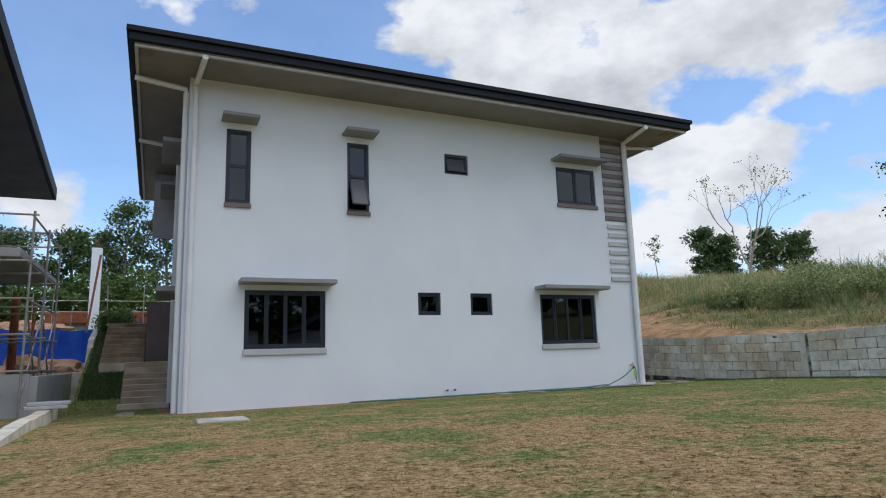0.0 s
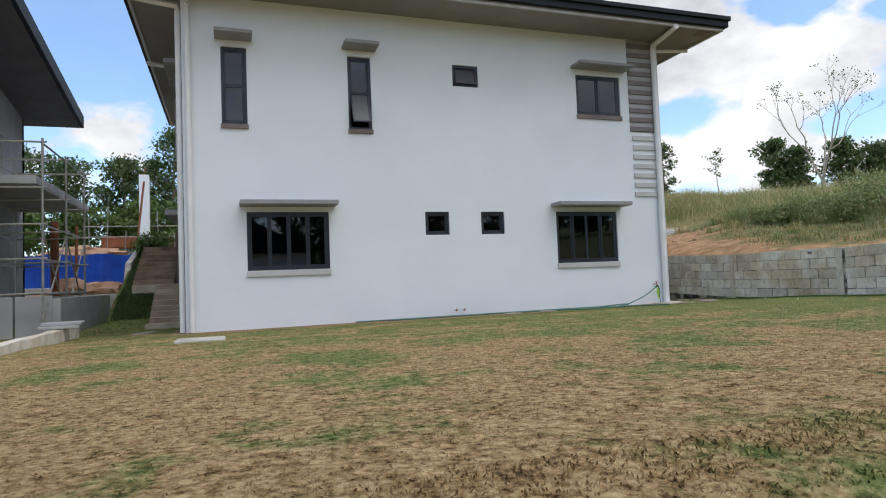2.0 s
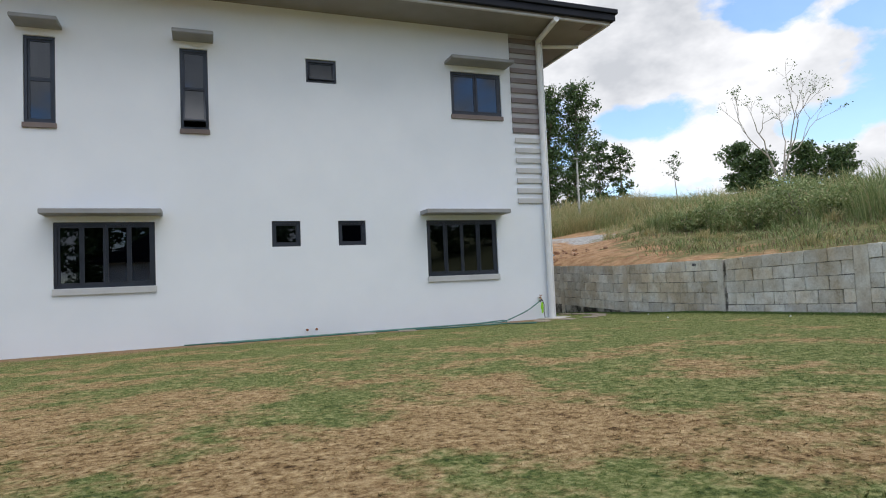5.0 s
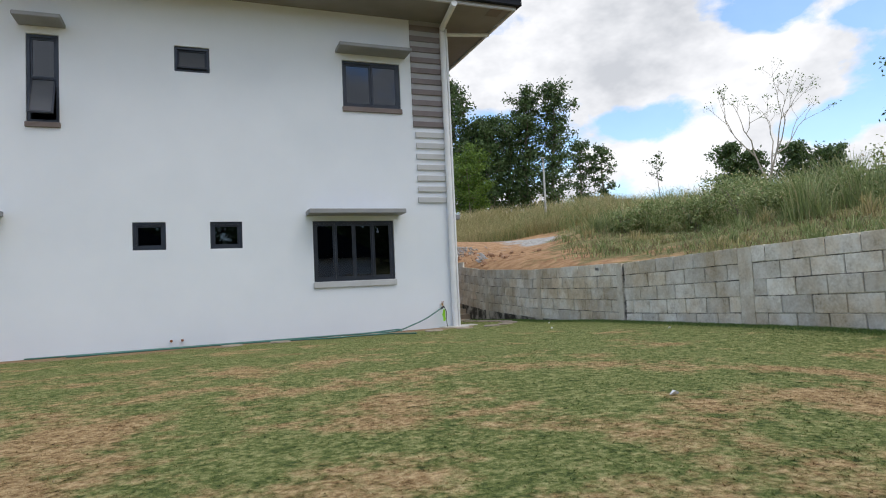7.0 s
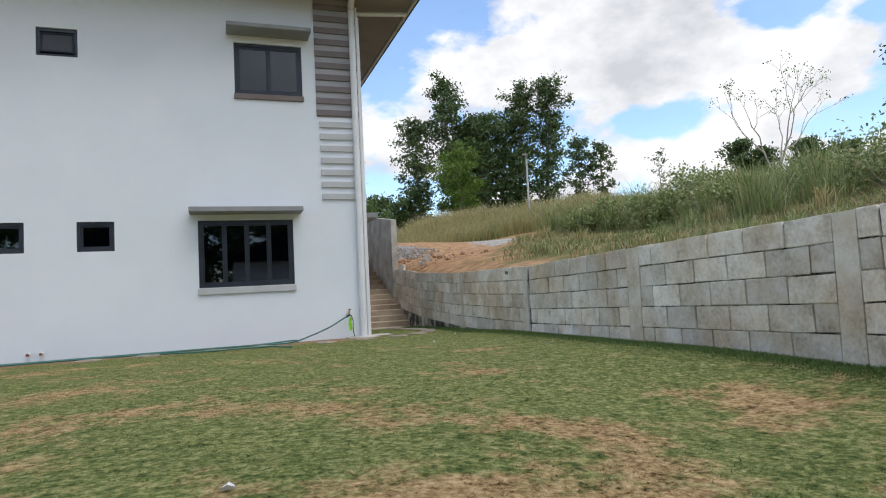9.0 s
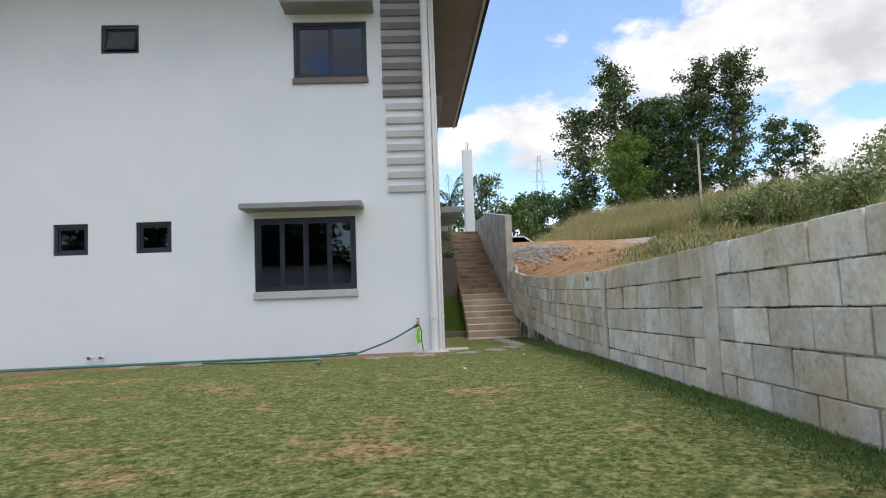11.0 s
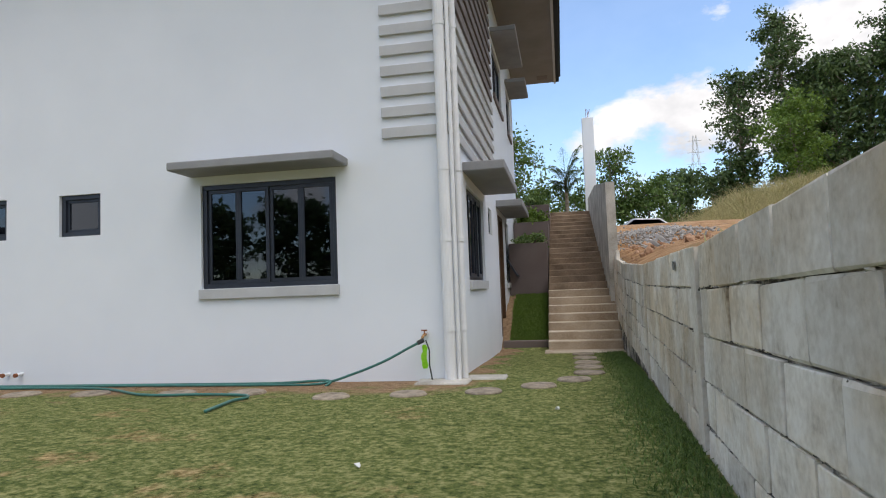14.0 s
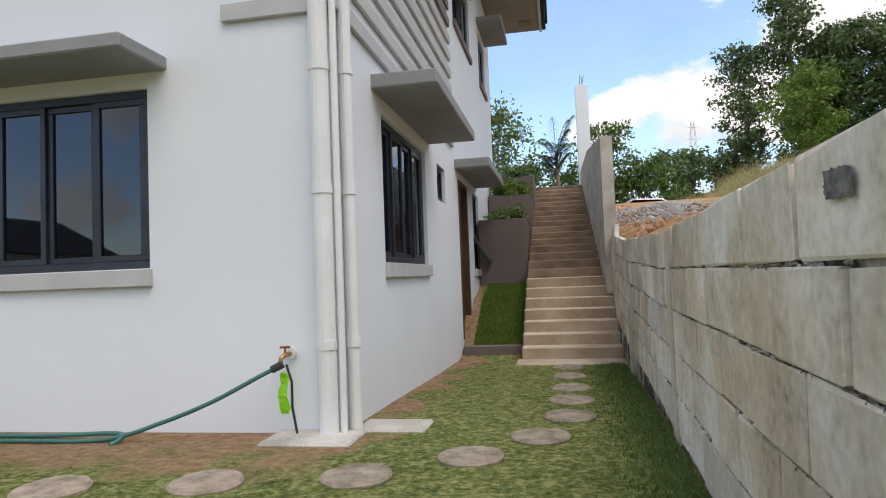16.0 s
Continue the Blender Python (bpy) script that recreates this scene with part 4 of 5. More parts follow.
# ---- rubble behind the wall ----
rng = np.random.default_rng(11)
for k in range(3):
    p = Vector((14.62 + 0.14 * k, 21.3 + 0.16 * k, ground_height(14.62 + 0.14 * k, 21.3 + 0.16 * k) + 0.03))
    bm, cols = bmesh.new(), []
    for i in range(9):
        t = i / 8
        q = p + Vector((0.42 * t, 0.34 * t, 0.13 * (1 - t) * (1 + 0.3 * k) + 0.02 * math.sin(9 * t)))
        cols.append([bm.verts.new(q + Vector((-0.05, 0.06, 0)) * s + Vector((0, 0, 0.03 * (1 - s * s)))) for s in (-1, 0, 1)])
    for a, b in zip(cols, cols[1:]):
        for i in range(2):
            bm.faces.new((a[i], a[i + 1], b[i + 1], b[i]))
    bmesh.ops.solidify(bm, geom=bm.faces[:], thickness=0.006)
    tagged(finish("plastic_strip", bm, PIPE), "bent white plastic gutter strip lying on soil", "plastic strip", "plastic strips")
bm = bmesh.new()
bmesh.ops.create_icosphere(bm, subdivisions=2, radius=0.09)
for v in bm.verts:
    v.co = Vector((15.48, 27.0, ground_height(15.48, 27.0) + 0.03)) + Vector((v.co.x, v.co.y, v.co.z * 0.5)) * (1 + 0.5 * noise.noise(v.co * 20))
tagged(finish("plastic_bag", bm, LIME), "crumpled lime green plastic bag on the soil", "plastic bag")
bm = bmesh.new()
for k in range(1500):
    x, y = 15.9 + rng.normal() * 0.6, 28.3 + rng.normal() * 0.9
    if x < 14.5:
        continue
    s = rng.uniform(0.02, 0.045)
    g = bmesh.ops.create_icosphere(bm, subdivisions=1, radius=s)
    q = Vector((x, y, ground_height(x, y) + s * 0.3 + 0.3 * math.exp(-((x - 15.9) ** 2 + (y - 28.3) ** 2) / 1.2)))
    for v in g["verts"]:
        v.co = v.co * rng.uniform(0.7, 1.3) + q
tagged(finish("gravel", bm, RUBBLE), "heap of grey crushed gravel on the soil", "gravel", kind="stuff")
bm = bmesh.new()
for k in range(150):
    x, y = rng.uniform(14.4, 16.6), rng.uniform(20.5, 28)
    s = abs(rng.normal()) * 0.035 + 0.015
    g = bmesh.ops.create_icosphere(bm, subdivisions=1, radius=s)
    q = Vector((x, y, ground_height(x, y) + s * 0.3))
    for v in g["verts"]:
        v.co = v.co * rng.uniform(0.6, 1.3) + q
tagged(finish("soil_clods", bm, SAND), "loose orange soil clods behind the wall", "soil", kind="stuff")


# ---- trees ----
def tree(at, height, spread, mat, n, leaf, seed, low=0.3, label="tall dark green leafy tree", limbs=15, trunk=0.16, clump=0.5, forks=3):
    rng = np.random.default_rng(seed)
    if at[0] > 14.5:
        foot = ground_height(at[0], at[1]) - 0.05
        at, height = (at[0], at[1], foot), height + at[2] - foot
    root = empty("tree", label, "tree", at)
    base = Vector(at)
    bm = bmesh.new()
    lean = Vector((rng.normal() * 0.04, rng.normal() * 0.04, 1)) * height
    spine = [base + lean * t + Vector((math.sin(t * 5 + seed), math.cos(t * 4 + seed), 0)) * 0.03 * height * t for t in (0, 0.2, 0.4, 0.6, 0.8, 0.96)]
    add_tube(bm, spine, [trunk * f for f in (1, 0.82, 0.66, 0.48, 0.3, 0.1)], 8)
    part("trunk", bm, BARK, root)
    tips, bm = [], bmesh.new()
    for k in range(limbs):
        t = low + (0.95 - low) * (k + 0.5) / limbs
        p = spine[0].lerp(spine[-1], t)
        i = min(4, int(t * 5))
        p = spine[i].lerp(spine[i + 1], min(1.0, t * 5 - i))
        ang = k * 2.4 + rng.uniform(-0.4, 0.4)
        reach = spread * (0.45 + 0.75 * math.sin(math.pi * min(1, (t - low) / (1 - low) * 0.8 + 0.15))) * rng.uniform(0.55, 1.05)
        mid = p + Vector((math.cos(ang), math.sin(ang), 0.45)) * reach * 0.55
        end = p + Vector((math.cos(ang), math.sin(ang), rng.uniform(0.3, 0.8))) * reach
        add_tube(bm, [p, mid, end], [trunk * 0.34 * (1.1 - t * 0.7), trunk * 0.2 * (1.1 - t * 0.7), 0.012], 6)
        tips += [mid, end]
        for j in range(forks):
            f = rng.uniform(0.3, 0.9)
            q = mid.lerp(end, f) if j % 2 else p.lerp(mid, f + 0.1)
            e = q + Vector((rng.normal(), rng.normal(), abs(rng.normal()) * 0.7 + 0.2)).normalized() * reach * rng.uniform(0.3, 0.55)
            add_tube(bm, [q, (q + e) / 2 + Vector((0, 0, 0.05)), e], [0.03 * trunk / 0.16, 0.02 * trunk / 0.16, 0.007], 5)
            tips.append(e)
    tips.append(spine[-1])
    part("branching", bm, BARK, root)
    t = np.array([tuple(v) for v in tips])
    w = rng.uniform(0.3, 1.0, len(t))
    pick = rng.choice(len(t), n, p=w / w.sum())
    c = t[pick] + rng.normal(size=(n, 3)) * spread * clump * 0.36 * np.array((1, 1, 0.7))
    leaf_cloud("crown", c, leaf, mat, root, "", seed)
    return root


TALL = "tall dark green leafy tree on the hill"
BUSH = "low dark green bushy tree on the hill"


def hill_tree(x, y, top, spread, n, leaf, seed, label=TALL, limbs=18, trunk=0.22, low=0.12, mat=None, clump=0.5):
    foot = ground_height(x, y)
    return tree((x, y, foot), top - foot, spread, mat or LEAF_DARK, n, leaf, seed, low, label, limbs, trunk, clump, 4)


hill_tree(27.4, 61.0, 17.4, 1.8, 6200, 0.15, 21, limbs=26, low=0.02)
hill_tree(30.6, 60.1, 21.2, 1.9, 9000, 0.15, 20, limbs=34, low=0.02)
hill_tree(33.4, 59.0, 17.4, 1.8, 7000, 0.15, 22, limbs=28, low=0.02)
hill_tree(36.6, 57.6, 20.1, 1.8, 8600, 0.15, 23, limbs=34, low=0.02)
hill_tree(38.8, 56.5, 20.6, 1.8, 8600, 0.15, 24, limbs=34, low=0.02)
hill_tree(35.0, 58.6, 17.0, 2.2, 7200, 0.16, 37, limbs=26, low=0.02)
hill_tree(32.2, 60.4, 16.4, 2.1, 6800, 0.16, 38, limbs=26, low=0.02)
hill_tree(28.6, 53.5, 12.0, 1.7, 6800, 0.12, 26, "small bright green leafy tree before the dark ones", 16, 0.12, 0.02, LEAF_BRIGHT)
hill_tree(47.9, 65.2, 17.3, 1.5, 2600, 0.17, 27, "slender dark green tree on the hill", 20, 0.16, 0.05)
hill_tree(50.2, 63.6, 16.2, 1.4, 1900, 0.17, 35, "slender dark green tree on the hill", 18, 0.16, 0.05)
hill_tree(58.4, 64.0, 15.4, 1.1, 260, 0.14, 28, "thin sparse young tree on the hill", 9, 0.07, 0.5)
hill_tree(114.6, 107.2, 28.6, 3.2, 5200, 0.34, 29, BUSH, 22, 0.3, 0.02)
hill_tree(117.4, 104.3, 26.0, 3.0, 4600, 0.34, 30, BUSH, 20, 0.3, 0.02)
hill_tree(122.8, 98.0, 26.6, 3.2, 5200, 0.34, 31, BUSH, 22, 0.3, 0.02)
hill_tree(126.4, 93.4, 24.6, 3.2, 4600, 0.34, 34, BUSH, 20, 0.3, 0.02)


def bare_tree(at, height, seed):
    """A fan of forking bare stems with a few leaves left at the tips."""
    rng = np.random.default_rng(seed)
    root = empty("tree", "bare grey tree with few remaining leaves", "tree", at)
    tips, bm = [], bmesh.new()

    def grow(p, d, length, r, level):
        d = d.normalized()
        bend = p + d * length * 0.5 + Vector(rng.normal(size=3)) * length * 0.05
        e = p + d * length
        add_tube(bm, [p, bend, e], [r, r * 0.8, r * 0.6], 6)
        if level == 0:
            tips.append(tuple(e))
            return
        for k in range(2 if level > 1 else 3):
            turn = Vector(rng.normal(size=3)) * 0.34 + Vector((0, 0, 0.1))
            grow(e if k else bend.lerp(e, 0.7), d + turn, length * rng.uniform(0.62, 0.85), r * 0.58, level - 1)

    base = Vector(at)
    part("trunk", tube([base, base + Vector((0.05, 0, height * 0.12))], [0.34, 0.3], 8), PALE_BARK, root)
    for k in range(3):
        a = k * 2.1 + 0.4
        grow(base + Vector((0.03, 0, height * 0.1)), Vector((0.36 * math.cos(a), 0.36 * math.sin(a), 1)), height * 0.34, 0.19, 4)
    part("branching", bm, PALE_BARK, root)
    t = np.array(tips)
    c = t[rng.integers(0, len(t), 420)] + rng.normal(size=(420, 3)) * 0.3
    leaf_cloud("leaves", c, 0.17, LEAF_SHRUB, root, "", seed)


bare_tree((85.7, 72.2, ground_height(85.7, 72.2) - 0.05), 28.5 - ground_height(85.7, 72.2), 32)
hill_tree(45.9, 26.2, 13.6, 1.9, 4200, 0.13, 33, limbs=20, low=0.2)
# behind the steps
tree((12.3, 37.0, 3.1), 1.9, 0.9, LEAF_SHRUB, 2400, 0.08, 47, 0.05, "dense green bush behind the steps", 12, 0.06)
tree((13.9, 40.5, 3.1), 2.2, 0.9, LEAF_SHRUB, 2600, 0.08, 48, 0.05, "dense green bush behind the steps", 12, 0.06)
tree((11.2, 39.0, 3.1), 4.6, 1.7, LEAF_SHRUB, 2600, 0.1, 41, 0.2, "green broadleaf tree beside the street", 12, 0.1)
tree((15.7, 43.0, 3.1), 4.7, 1.3, LEAF_SHRUB, 3000, 0.1, 42, 0.1, "rounded green tree behind the steps", 14, 0.12)
tree((17.6, 42.5, 3.3), 2.5, 1.3, LEAF_SHRUB, 3600, 0.1, 43, 0.05, "dense green bush behind the steps", 14, 0.1)
tree((16.3, 43.2, 2.9), 2.5, 1.3, LEAF_SHRUB, 3600, 0.08, 44, 0.05, "dense green bush behind the steps", 14, 0.08)
tree((22.0, 58.0, 6.0), 2.6, 1.7, LEAF_DARK, 3000, 0.16, 45, 0.05, "far dark green tree on the ridge", 12, 0.12)
tree((26.0, 62.0, 6.5), 2.3, 1.8, LEAF_DARK, 3000, 0.16, 46, 0.05, "far dark green tree on the ridge", 12, 0.12)
# behind the west side of the house
for i, (x, y, h, sp) in enumerate(((-2.2, 47.0, 8.6, 1.8), (-5.2, 46.0, 6.2, 1.7), (-8.2, 45.0, 5.6, 1.8), (-11.5, 46.0, 6.8, 2.0), (-15.0, 45.0, 7.6, 2.2), (0.4, 49.0, 8.8, 1.7), (-19.0, 44.0, 7.5, 2.4), (-3.8, 48.5, 6.8, 1.5))):
    tree((x, y, 2.8), h, sp, LEAF_DARK, 4800, 0.12, 60 + i, 0.08, "tall green leafy tree behind the building site", 17)
for i in range(7):
    tree((-14.5 + 2.4 * i, 43.8 + 0.6 * math.sin(i * 2.0), 2.7), 2.6 + 0.5 * math.sin(i * 1.7), 1.5, LEAF_SHRUB, 2600, 0.12, 75 + i, 0.05, "dense green bush behind the building site", 12, 0.08)
shrub((13.3, 32.4, 3.1), 0.75, 0.5, 0.22, 2200, 0.05, LEAF_YELLOW, "yellow green hedge plant above the steps", 70)
shrub((12.2, 32.6, 3.1), 0.7, 0.5, 0.26, 2200, 0.05, LEAF_BRIGHT, "green leafy hedge plant above the steps", 71)
shrub((-1.75, 27.6, 2.15), 0.5, 0.5, 0.4, 2000, 0.06, LEAF_SHRUB, "rounded green shrub above the steps", 72)


def palm(at, height, seed):
    rng = np.random.default_rng(seed)
    root = empty("palm", "feathery green palm beside a white pylon", "palm tree", at)
    top = Vector(at) + Vector((0, 0, height))
    part("trunk", tube([at, Vector(at) + Vector((0.03, 0, height * 0.5)), top], [0.1, 0.08, 0.06], 8), BARK, root)
    for k in range(26):
        ang, rise = k * 2.4, rng.uniform(0.9, 2.5)
        d = Vector((math.cos(ang), math.sin(ang), 0))
        L = rng.uniform(0.9, 1.3)
        foot = top - Vector((0, 0, 1.3 * (k % 5) / 5))
        line = [foot + d * L * 0.6 * t + Vector((0, 0, 1)) * L * (rise * t - 1.0 * t * t) for t in (0, 0.2, 0.4, 0.6, 0.8, 1.0)]
        bm = tube(line, [0.016, 0.013, 0.011, 0.009, 0.006, 0.003], 4)
        side = d.cross(Vector((0, 0, 1)))
        for i in range(26):
            t = 0.12 + 0.86 * i / 26
            j = min(4, int(t * 5))
            p = line[j].lerp(line[j + 1], t * 5 - j)
            for s in (-1, 1):
                e = p + side * s * 0.32 * math.sin(math.pi * (0.15 + 0.8 * t)) + d * 0.14 - Vector((0, 0, 0.10))
                w = d * 0.02
                bm.faces.new([bm.verts.new(q) for q in (p - w, p + w, e)])
        part("frond", bm, LEAF_DARK, root)


palm((13.5, 36.6, 3.1), 2.3, 80)


# ---- pylons, lamp post, car, far mast ----
def pylon(x, y, z0, z1, w):
    p = tagged(finish("gate_pylon", box(x - w / 2, x + w / 2, y - w / 2, y + w / 2, z0, z1, 0.015), WHITE), "slender white plastered pylon with steel rods on top", "pylon", "white pylons")
    bm = bmesh.new()
    for dx, dy, lx in ((-0.06, -0.06, 0.02), (0.06, 0.05, -0.05), (0.0, 0.06, 0.12)):
        add_tube(bm, [(x + dx, y + dy, z1 - 0.02), (x + dx + lx, y + dy, z1 + 0.45)], 0.012, 5)
    part("rebar", bm, RUST, p)


pylon(14.62, 38.2, 2.3, 8.4, 0.5)
pylon(-3.55, 41.6, 2.8, 7.35, 0.5)
post = tagged(finish("lamp_post", tube([(27.3, 38.4, ground_height(27.3, 38.4) - 0.1), (27.3, 38.4, 8.5), (27.1, 38.1, 8.65)], [0.075, 0.055, 0.04], 8), CONCRETE), "slender grey street lamp post on the hill", "lamp post")
part("lamp_head", box(26.85, 27.15, 37.9, 38.15, 8.62, 8.7, 0.02), STEEL, post)

mast = empty("transmission_tower", "far grey lattice power transmission tower", "power tower", (64.6, 257, ground_height(64.6, 257)))
bm = bmesh.new()
MX, MY, MZ = 64.6, 257.0, ground_height(64.6, 257)
for a in range(4):
    sx, sy = ((-1, -1), (1, -1), (1, 1), (-1, 1))[a]
    add_tube(bm, [(MX + sx * 3.2, MY + sy * 3.2, MZ - 0.5), (MX + sx * 0.5, MY + sy * 0.5, 55)], 0.1, 4)
for k in range(9):
    t = k / 9
    z, w, w2 = MZ + (55 - MZ) * t, 3.2 - 2.7 * t, 3.2 - 2.7 * (t + 1 / 9)
    z2 = z + (55 - MZ) / 9
    for s in (-1, 1):
        add_tube(bm, [(MX - w * s, MY, z), (MX + w2 * s, MY, z2)], 0.07, 4)
for z, w in ((44, 3.4), (48.5, 3.0), (53, 2.4)):
    add_tube(bm, [(MX - w, MY, z), (MX + w, MY, z)], 0.1, 4)
part("lattice", bm, SLAT_LIGHT, mast)


def car(x, y, z):
    """A parked saloon, lengthwise along x."""
    root = empty("car", "silver parked saloon car on the street", "car", (x, y, z))
    side = [(-2.1, 0.35), (2.1, 0.35), (2.15, 0.62), (1.75, 0.82), (1.0, 0.9), (0.45, 1.33), (-0.75, 1.38), (-1.45, 0.98), (-2.1, 0.9), (-2.18, 0.6)]
    bm = bmesh.new()
    for s in (-0.82, 0.82):
        bm.faces.new([bm.verts.new((x + a, y + s * (0.82 if b > 0.95 else 1.0), z + b)) for a, b in side])
    bm.verts.ensure_lookup_table()
    n = len(side)
    for k in range(n):
        bm.faces.new([bm.verts[k], bm.verts[(k + 1) % n], bm.verts[n + (k + 1) % n], bm.verts[n + k]])
    part("body", bm, CAR_PAINT, root)
    for s in (-1, 1):
        bm = bmesh.new()
        bm.faces.new([bm.verts.new((x + a, y + s * 0.80, z + b)) for a, b in ((0.85, 0.94), (0.4, 1.27), (-0.7, 1.31), (-1.2, 0.98))])
        bmesh.ops.solidify(bm, geom=bm.faces[:], thickness=0.03)
        part("side_window", bm, FROSTED, root)
    for a in (-1.3, 1.35):
        for s in (-0.78, 0.78):
            part("wheel", tube([(x + a, y + s - 0.1, z + 0.31), (x + a, y + s + 0.1, z + 0.31)], 0.31, 16), BLACK_HOSE, root)


car(17.2, 39.6, ground_height(17.2, 39.6) - 0.01)


# ---- west side: kerb, retaining wall and the house under construction ----
bm = strip(4.0, 18.0, lambda y: -2.08 - 0.05 * (y - 11), lambda y: -0.5, lambda y: 0.14 - 0.005 * (y - 11), 0.2, 0.7)
for v in bm.verts:
    v.co.z += 0.05 * noise.noise(v.co * 2.3) if v.co.z > -0.2 else 0.0
    v.co.x += 0.03 * noise.noise(v.co * 1.7)
tagged(finish("kerb_west", bm, PLASTER), "rough low concrete kerb along the lawn", "kerb", kind="structure")
for k, (x, y, a) in enumerate(((-2.25, 16.4, 0.2), (-2.2, 16.5, 0.05))):
    bm = box(-0.34, 0.34, -0.2, 0.2, 0, 0.06, 0.008)
    bmesh.ops.transform(bm, matrix=Matrix.Translation((x, y, 0.12 + 0.064 * k)) @ Matrix.Rotation(a, 4, "Z"), verts=bm.verts)
    tagged(finish("concrete_slab", bm, RAW_WALL), "loose grey concrete slab stacked on the kerb", "slab", "loose slabs")
bm = bmesh.new()
profile = [(25.6, -0.4), (25.6, 0.9), (26.3, 1.75), (30.5, 2.75), (38.0, 3.2), (38.0, -0.4)]
for x in (-2.45, -2.28):
    bm.faces.new([bm.verts.new((x, y, z)) for y, z in profile])
bm.verts.ensure_lookup_table()
for k in range(6):
    bm.faces.new([bm.verts[k], bm.verts[(k + 1) % 6], bm.verts[6 + (k + 1) % 6], bm.verts[6 + k]])
tagged(finish("retaining_wall", bm, CONCRETE), "grey concrete retaining wall rising beside the steps", "wall", kind="structure")
tagged(finish("site_wall", box(-5.9, -2.46, 25.0, 25.2, -0.5, 0.72, 0.01), CONCRETE), "low grey block wall across the building site", "wall", kind="structure")
for k, (x0, x1) in enumerate(((-5.2, -4.42), (-4.38, -3.62), (-3.58, -2.86))):
    tagged(finish("site_panel", box(x0, x1, 18.6, 18.68, -0.5, 0.75, 0.008), RAW_WALL), "grey concrete panel of the low site wall", "wall panel", "site wall panels")
tagged(finish("site_wall_side", box(-2.86, -2.7, 18.6, 24.8, -0.5, 0.7, 0.01), RAW_WALL), "low grey site wall beside the lawn", "wall", kind="structure")

site = empty("unfinished_house", "unfinished grey house with dark roof edge and scaffolding", "house", (-8, 24, -0.15))
NX = -5.2
part("wall", wall_bm(16.0, 25.5, -0.4, 6.3, [(17.5, 19.5, 0.8, 2.4), (21.0, 24.0, -0.1, 2.9), (17.0, 19.0, 4.0, 5.4), (21.5, 23.5, 4.0, 5.4)], lambda u, d, z: (NX - d * 0.18, u, z)), RAW_WALL, site)
part("wall", wall_bm(-12.0, NX, -0.4, 6.3, [(-10.0, -7.0, 4.0, 5.4)], lambda u, d, z: (u, 16.0 - d * 0.18, z)), RAW_WALL, site)
part("wall", wall_bm(-12.0, NX, -0.4, 6.3, [], lambda u, d, z: (u, 25.5 - d * 0.18, z)), RAW_WALL, site)
part("column", box(-5.05, -4.7, 19.0, 19.35, -0.4, 4.0, 0.01), RAW_WALL, site)
part("canopy", box(-5.2, -3.3, 19.2, 25.0, 3.35, 3.55, 0.01), RAW_WALL, site)
part("soffit", box(-13.4, -3.7, 14.9, 25.9, 6.3, 6.36), DARK_SOFFIT, site)
for a in ((-13.5, -3.6, 14.8, 14.9), (-13.5, -3.6, 25.9, 26.0), (-3.7, -3.6, 14.9, 25.9)):
    part("fascia", box(*a, 6.33, 6.72, 0.01), FASCIA, site)
bm = bmesh.new()
ring = [bm.verts.new(p) for p in ((-13.5, 14.8, 6.72), (-3.6, 14.8, 6.72), (-3.6, 26.0, 6.72), (-13.5, 26.0, 6.72))]
r0, r1 = bm.verts.new((-8.5, 19.0, 7.6)), bm.verts.new((-8.5, 22.0, 7.6))
for f in ((ring[0], ring[1], r0), (ring[1], ring[2], r1, r0), (ring[2], ring[3], r1), (ring[3], ring[0], r0, r1), tuple(ring)):
    bm.faces.new(f)
part("roof", bm, FASCIA, site)
# the whole roof and the wall heads climb towards the lawn
for piece in site.children:
    for v in piece.data.vertices:
        if v.co.z > 6.2:
            v.co.z += 0.168 * (25.7 - v.co.y)


scaffold = empty("scaffolding", "grey steel tube scaffolding beside the unfinished house", "scaffolding", (-4, 19, -0.2))
for x in (-4.6, -2.95):
    for y in (18.2, 20.3, 22.4):
        part("upright", tube([(x, y, -0.3), (x + 0.02, y, 4.2)], 0.026, 8), STEEL, scaffold)
for z in (0.8, 1.55, 2.3, 3.1, 4.1):
    for y in (18.2, 20.3, 22.4):
        part("ledger", tube([(-4.7, y, z), (-2.85, y, z + 0.02)], 0.022, 6), STEEL, scaffold)
    for x in (-4.6, -2.95):
        part("ledger", tube([(x, 18.1, z), (x, 22.5, z)], 0.022, 6), STEEL, scaffold)
for y in (18.2, 20.3):
    part("brace", tube([(-2.95, y, 0.2), (-2.95, y + 2.1, 2.2)], 0.02, 6), STEEL, scaffold)
    part("brace", tube([(-2.95, y + 2.1, 0.2), (-2.95, y, 2.2)], 0.02, 6), STEEL, scaffold)
tagged(finish("steel_post", tube([(-4.4, 25.6, -0.3), (-4.4, 25.6, 3.1)], 0.12, 10), RUST), "rust red steel post on the building site", "post")
tagged(finish("steel_post", tube([(-4.3, 28.0, 0.0), (-4.25, 28.0, 3.2)], 0.05, 8), RUST), "thin rusty steel post by the heap", "post")
tagged(finish("timber_prop", tube([(-3.4, 36.5, 2.5), (-3.0, 36.6, 6.2)], 0.05, 8), RUST), "leaning brown timber prop before the pylon", "prop")

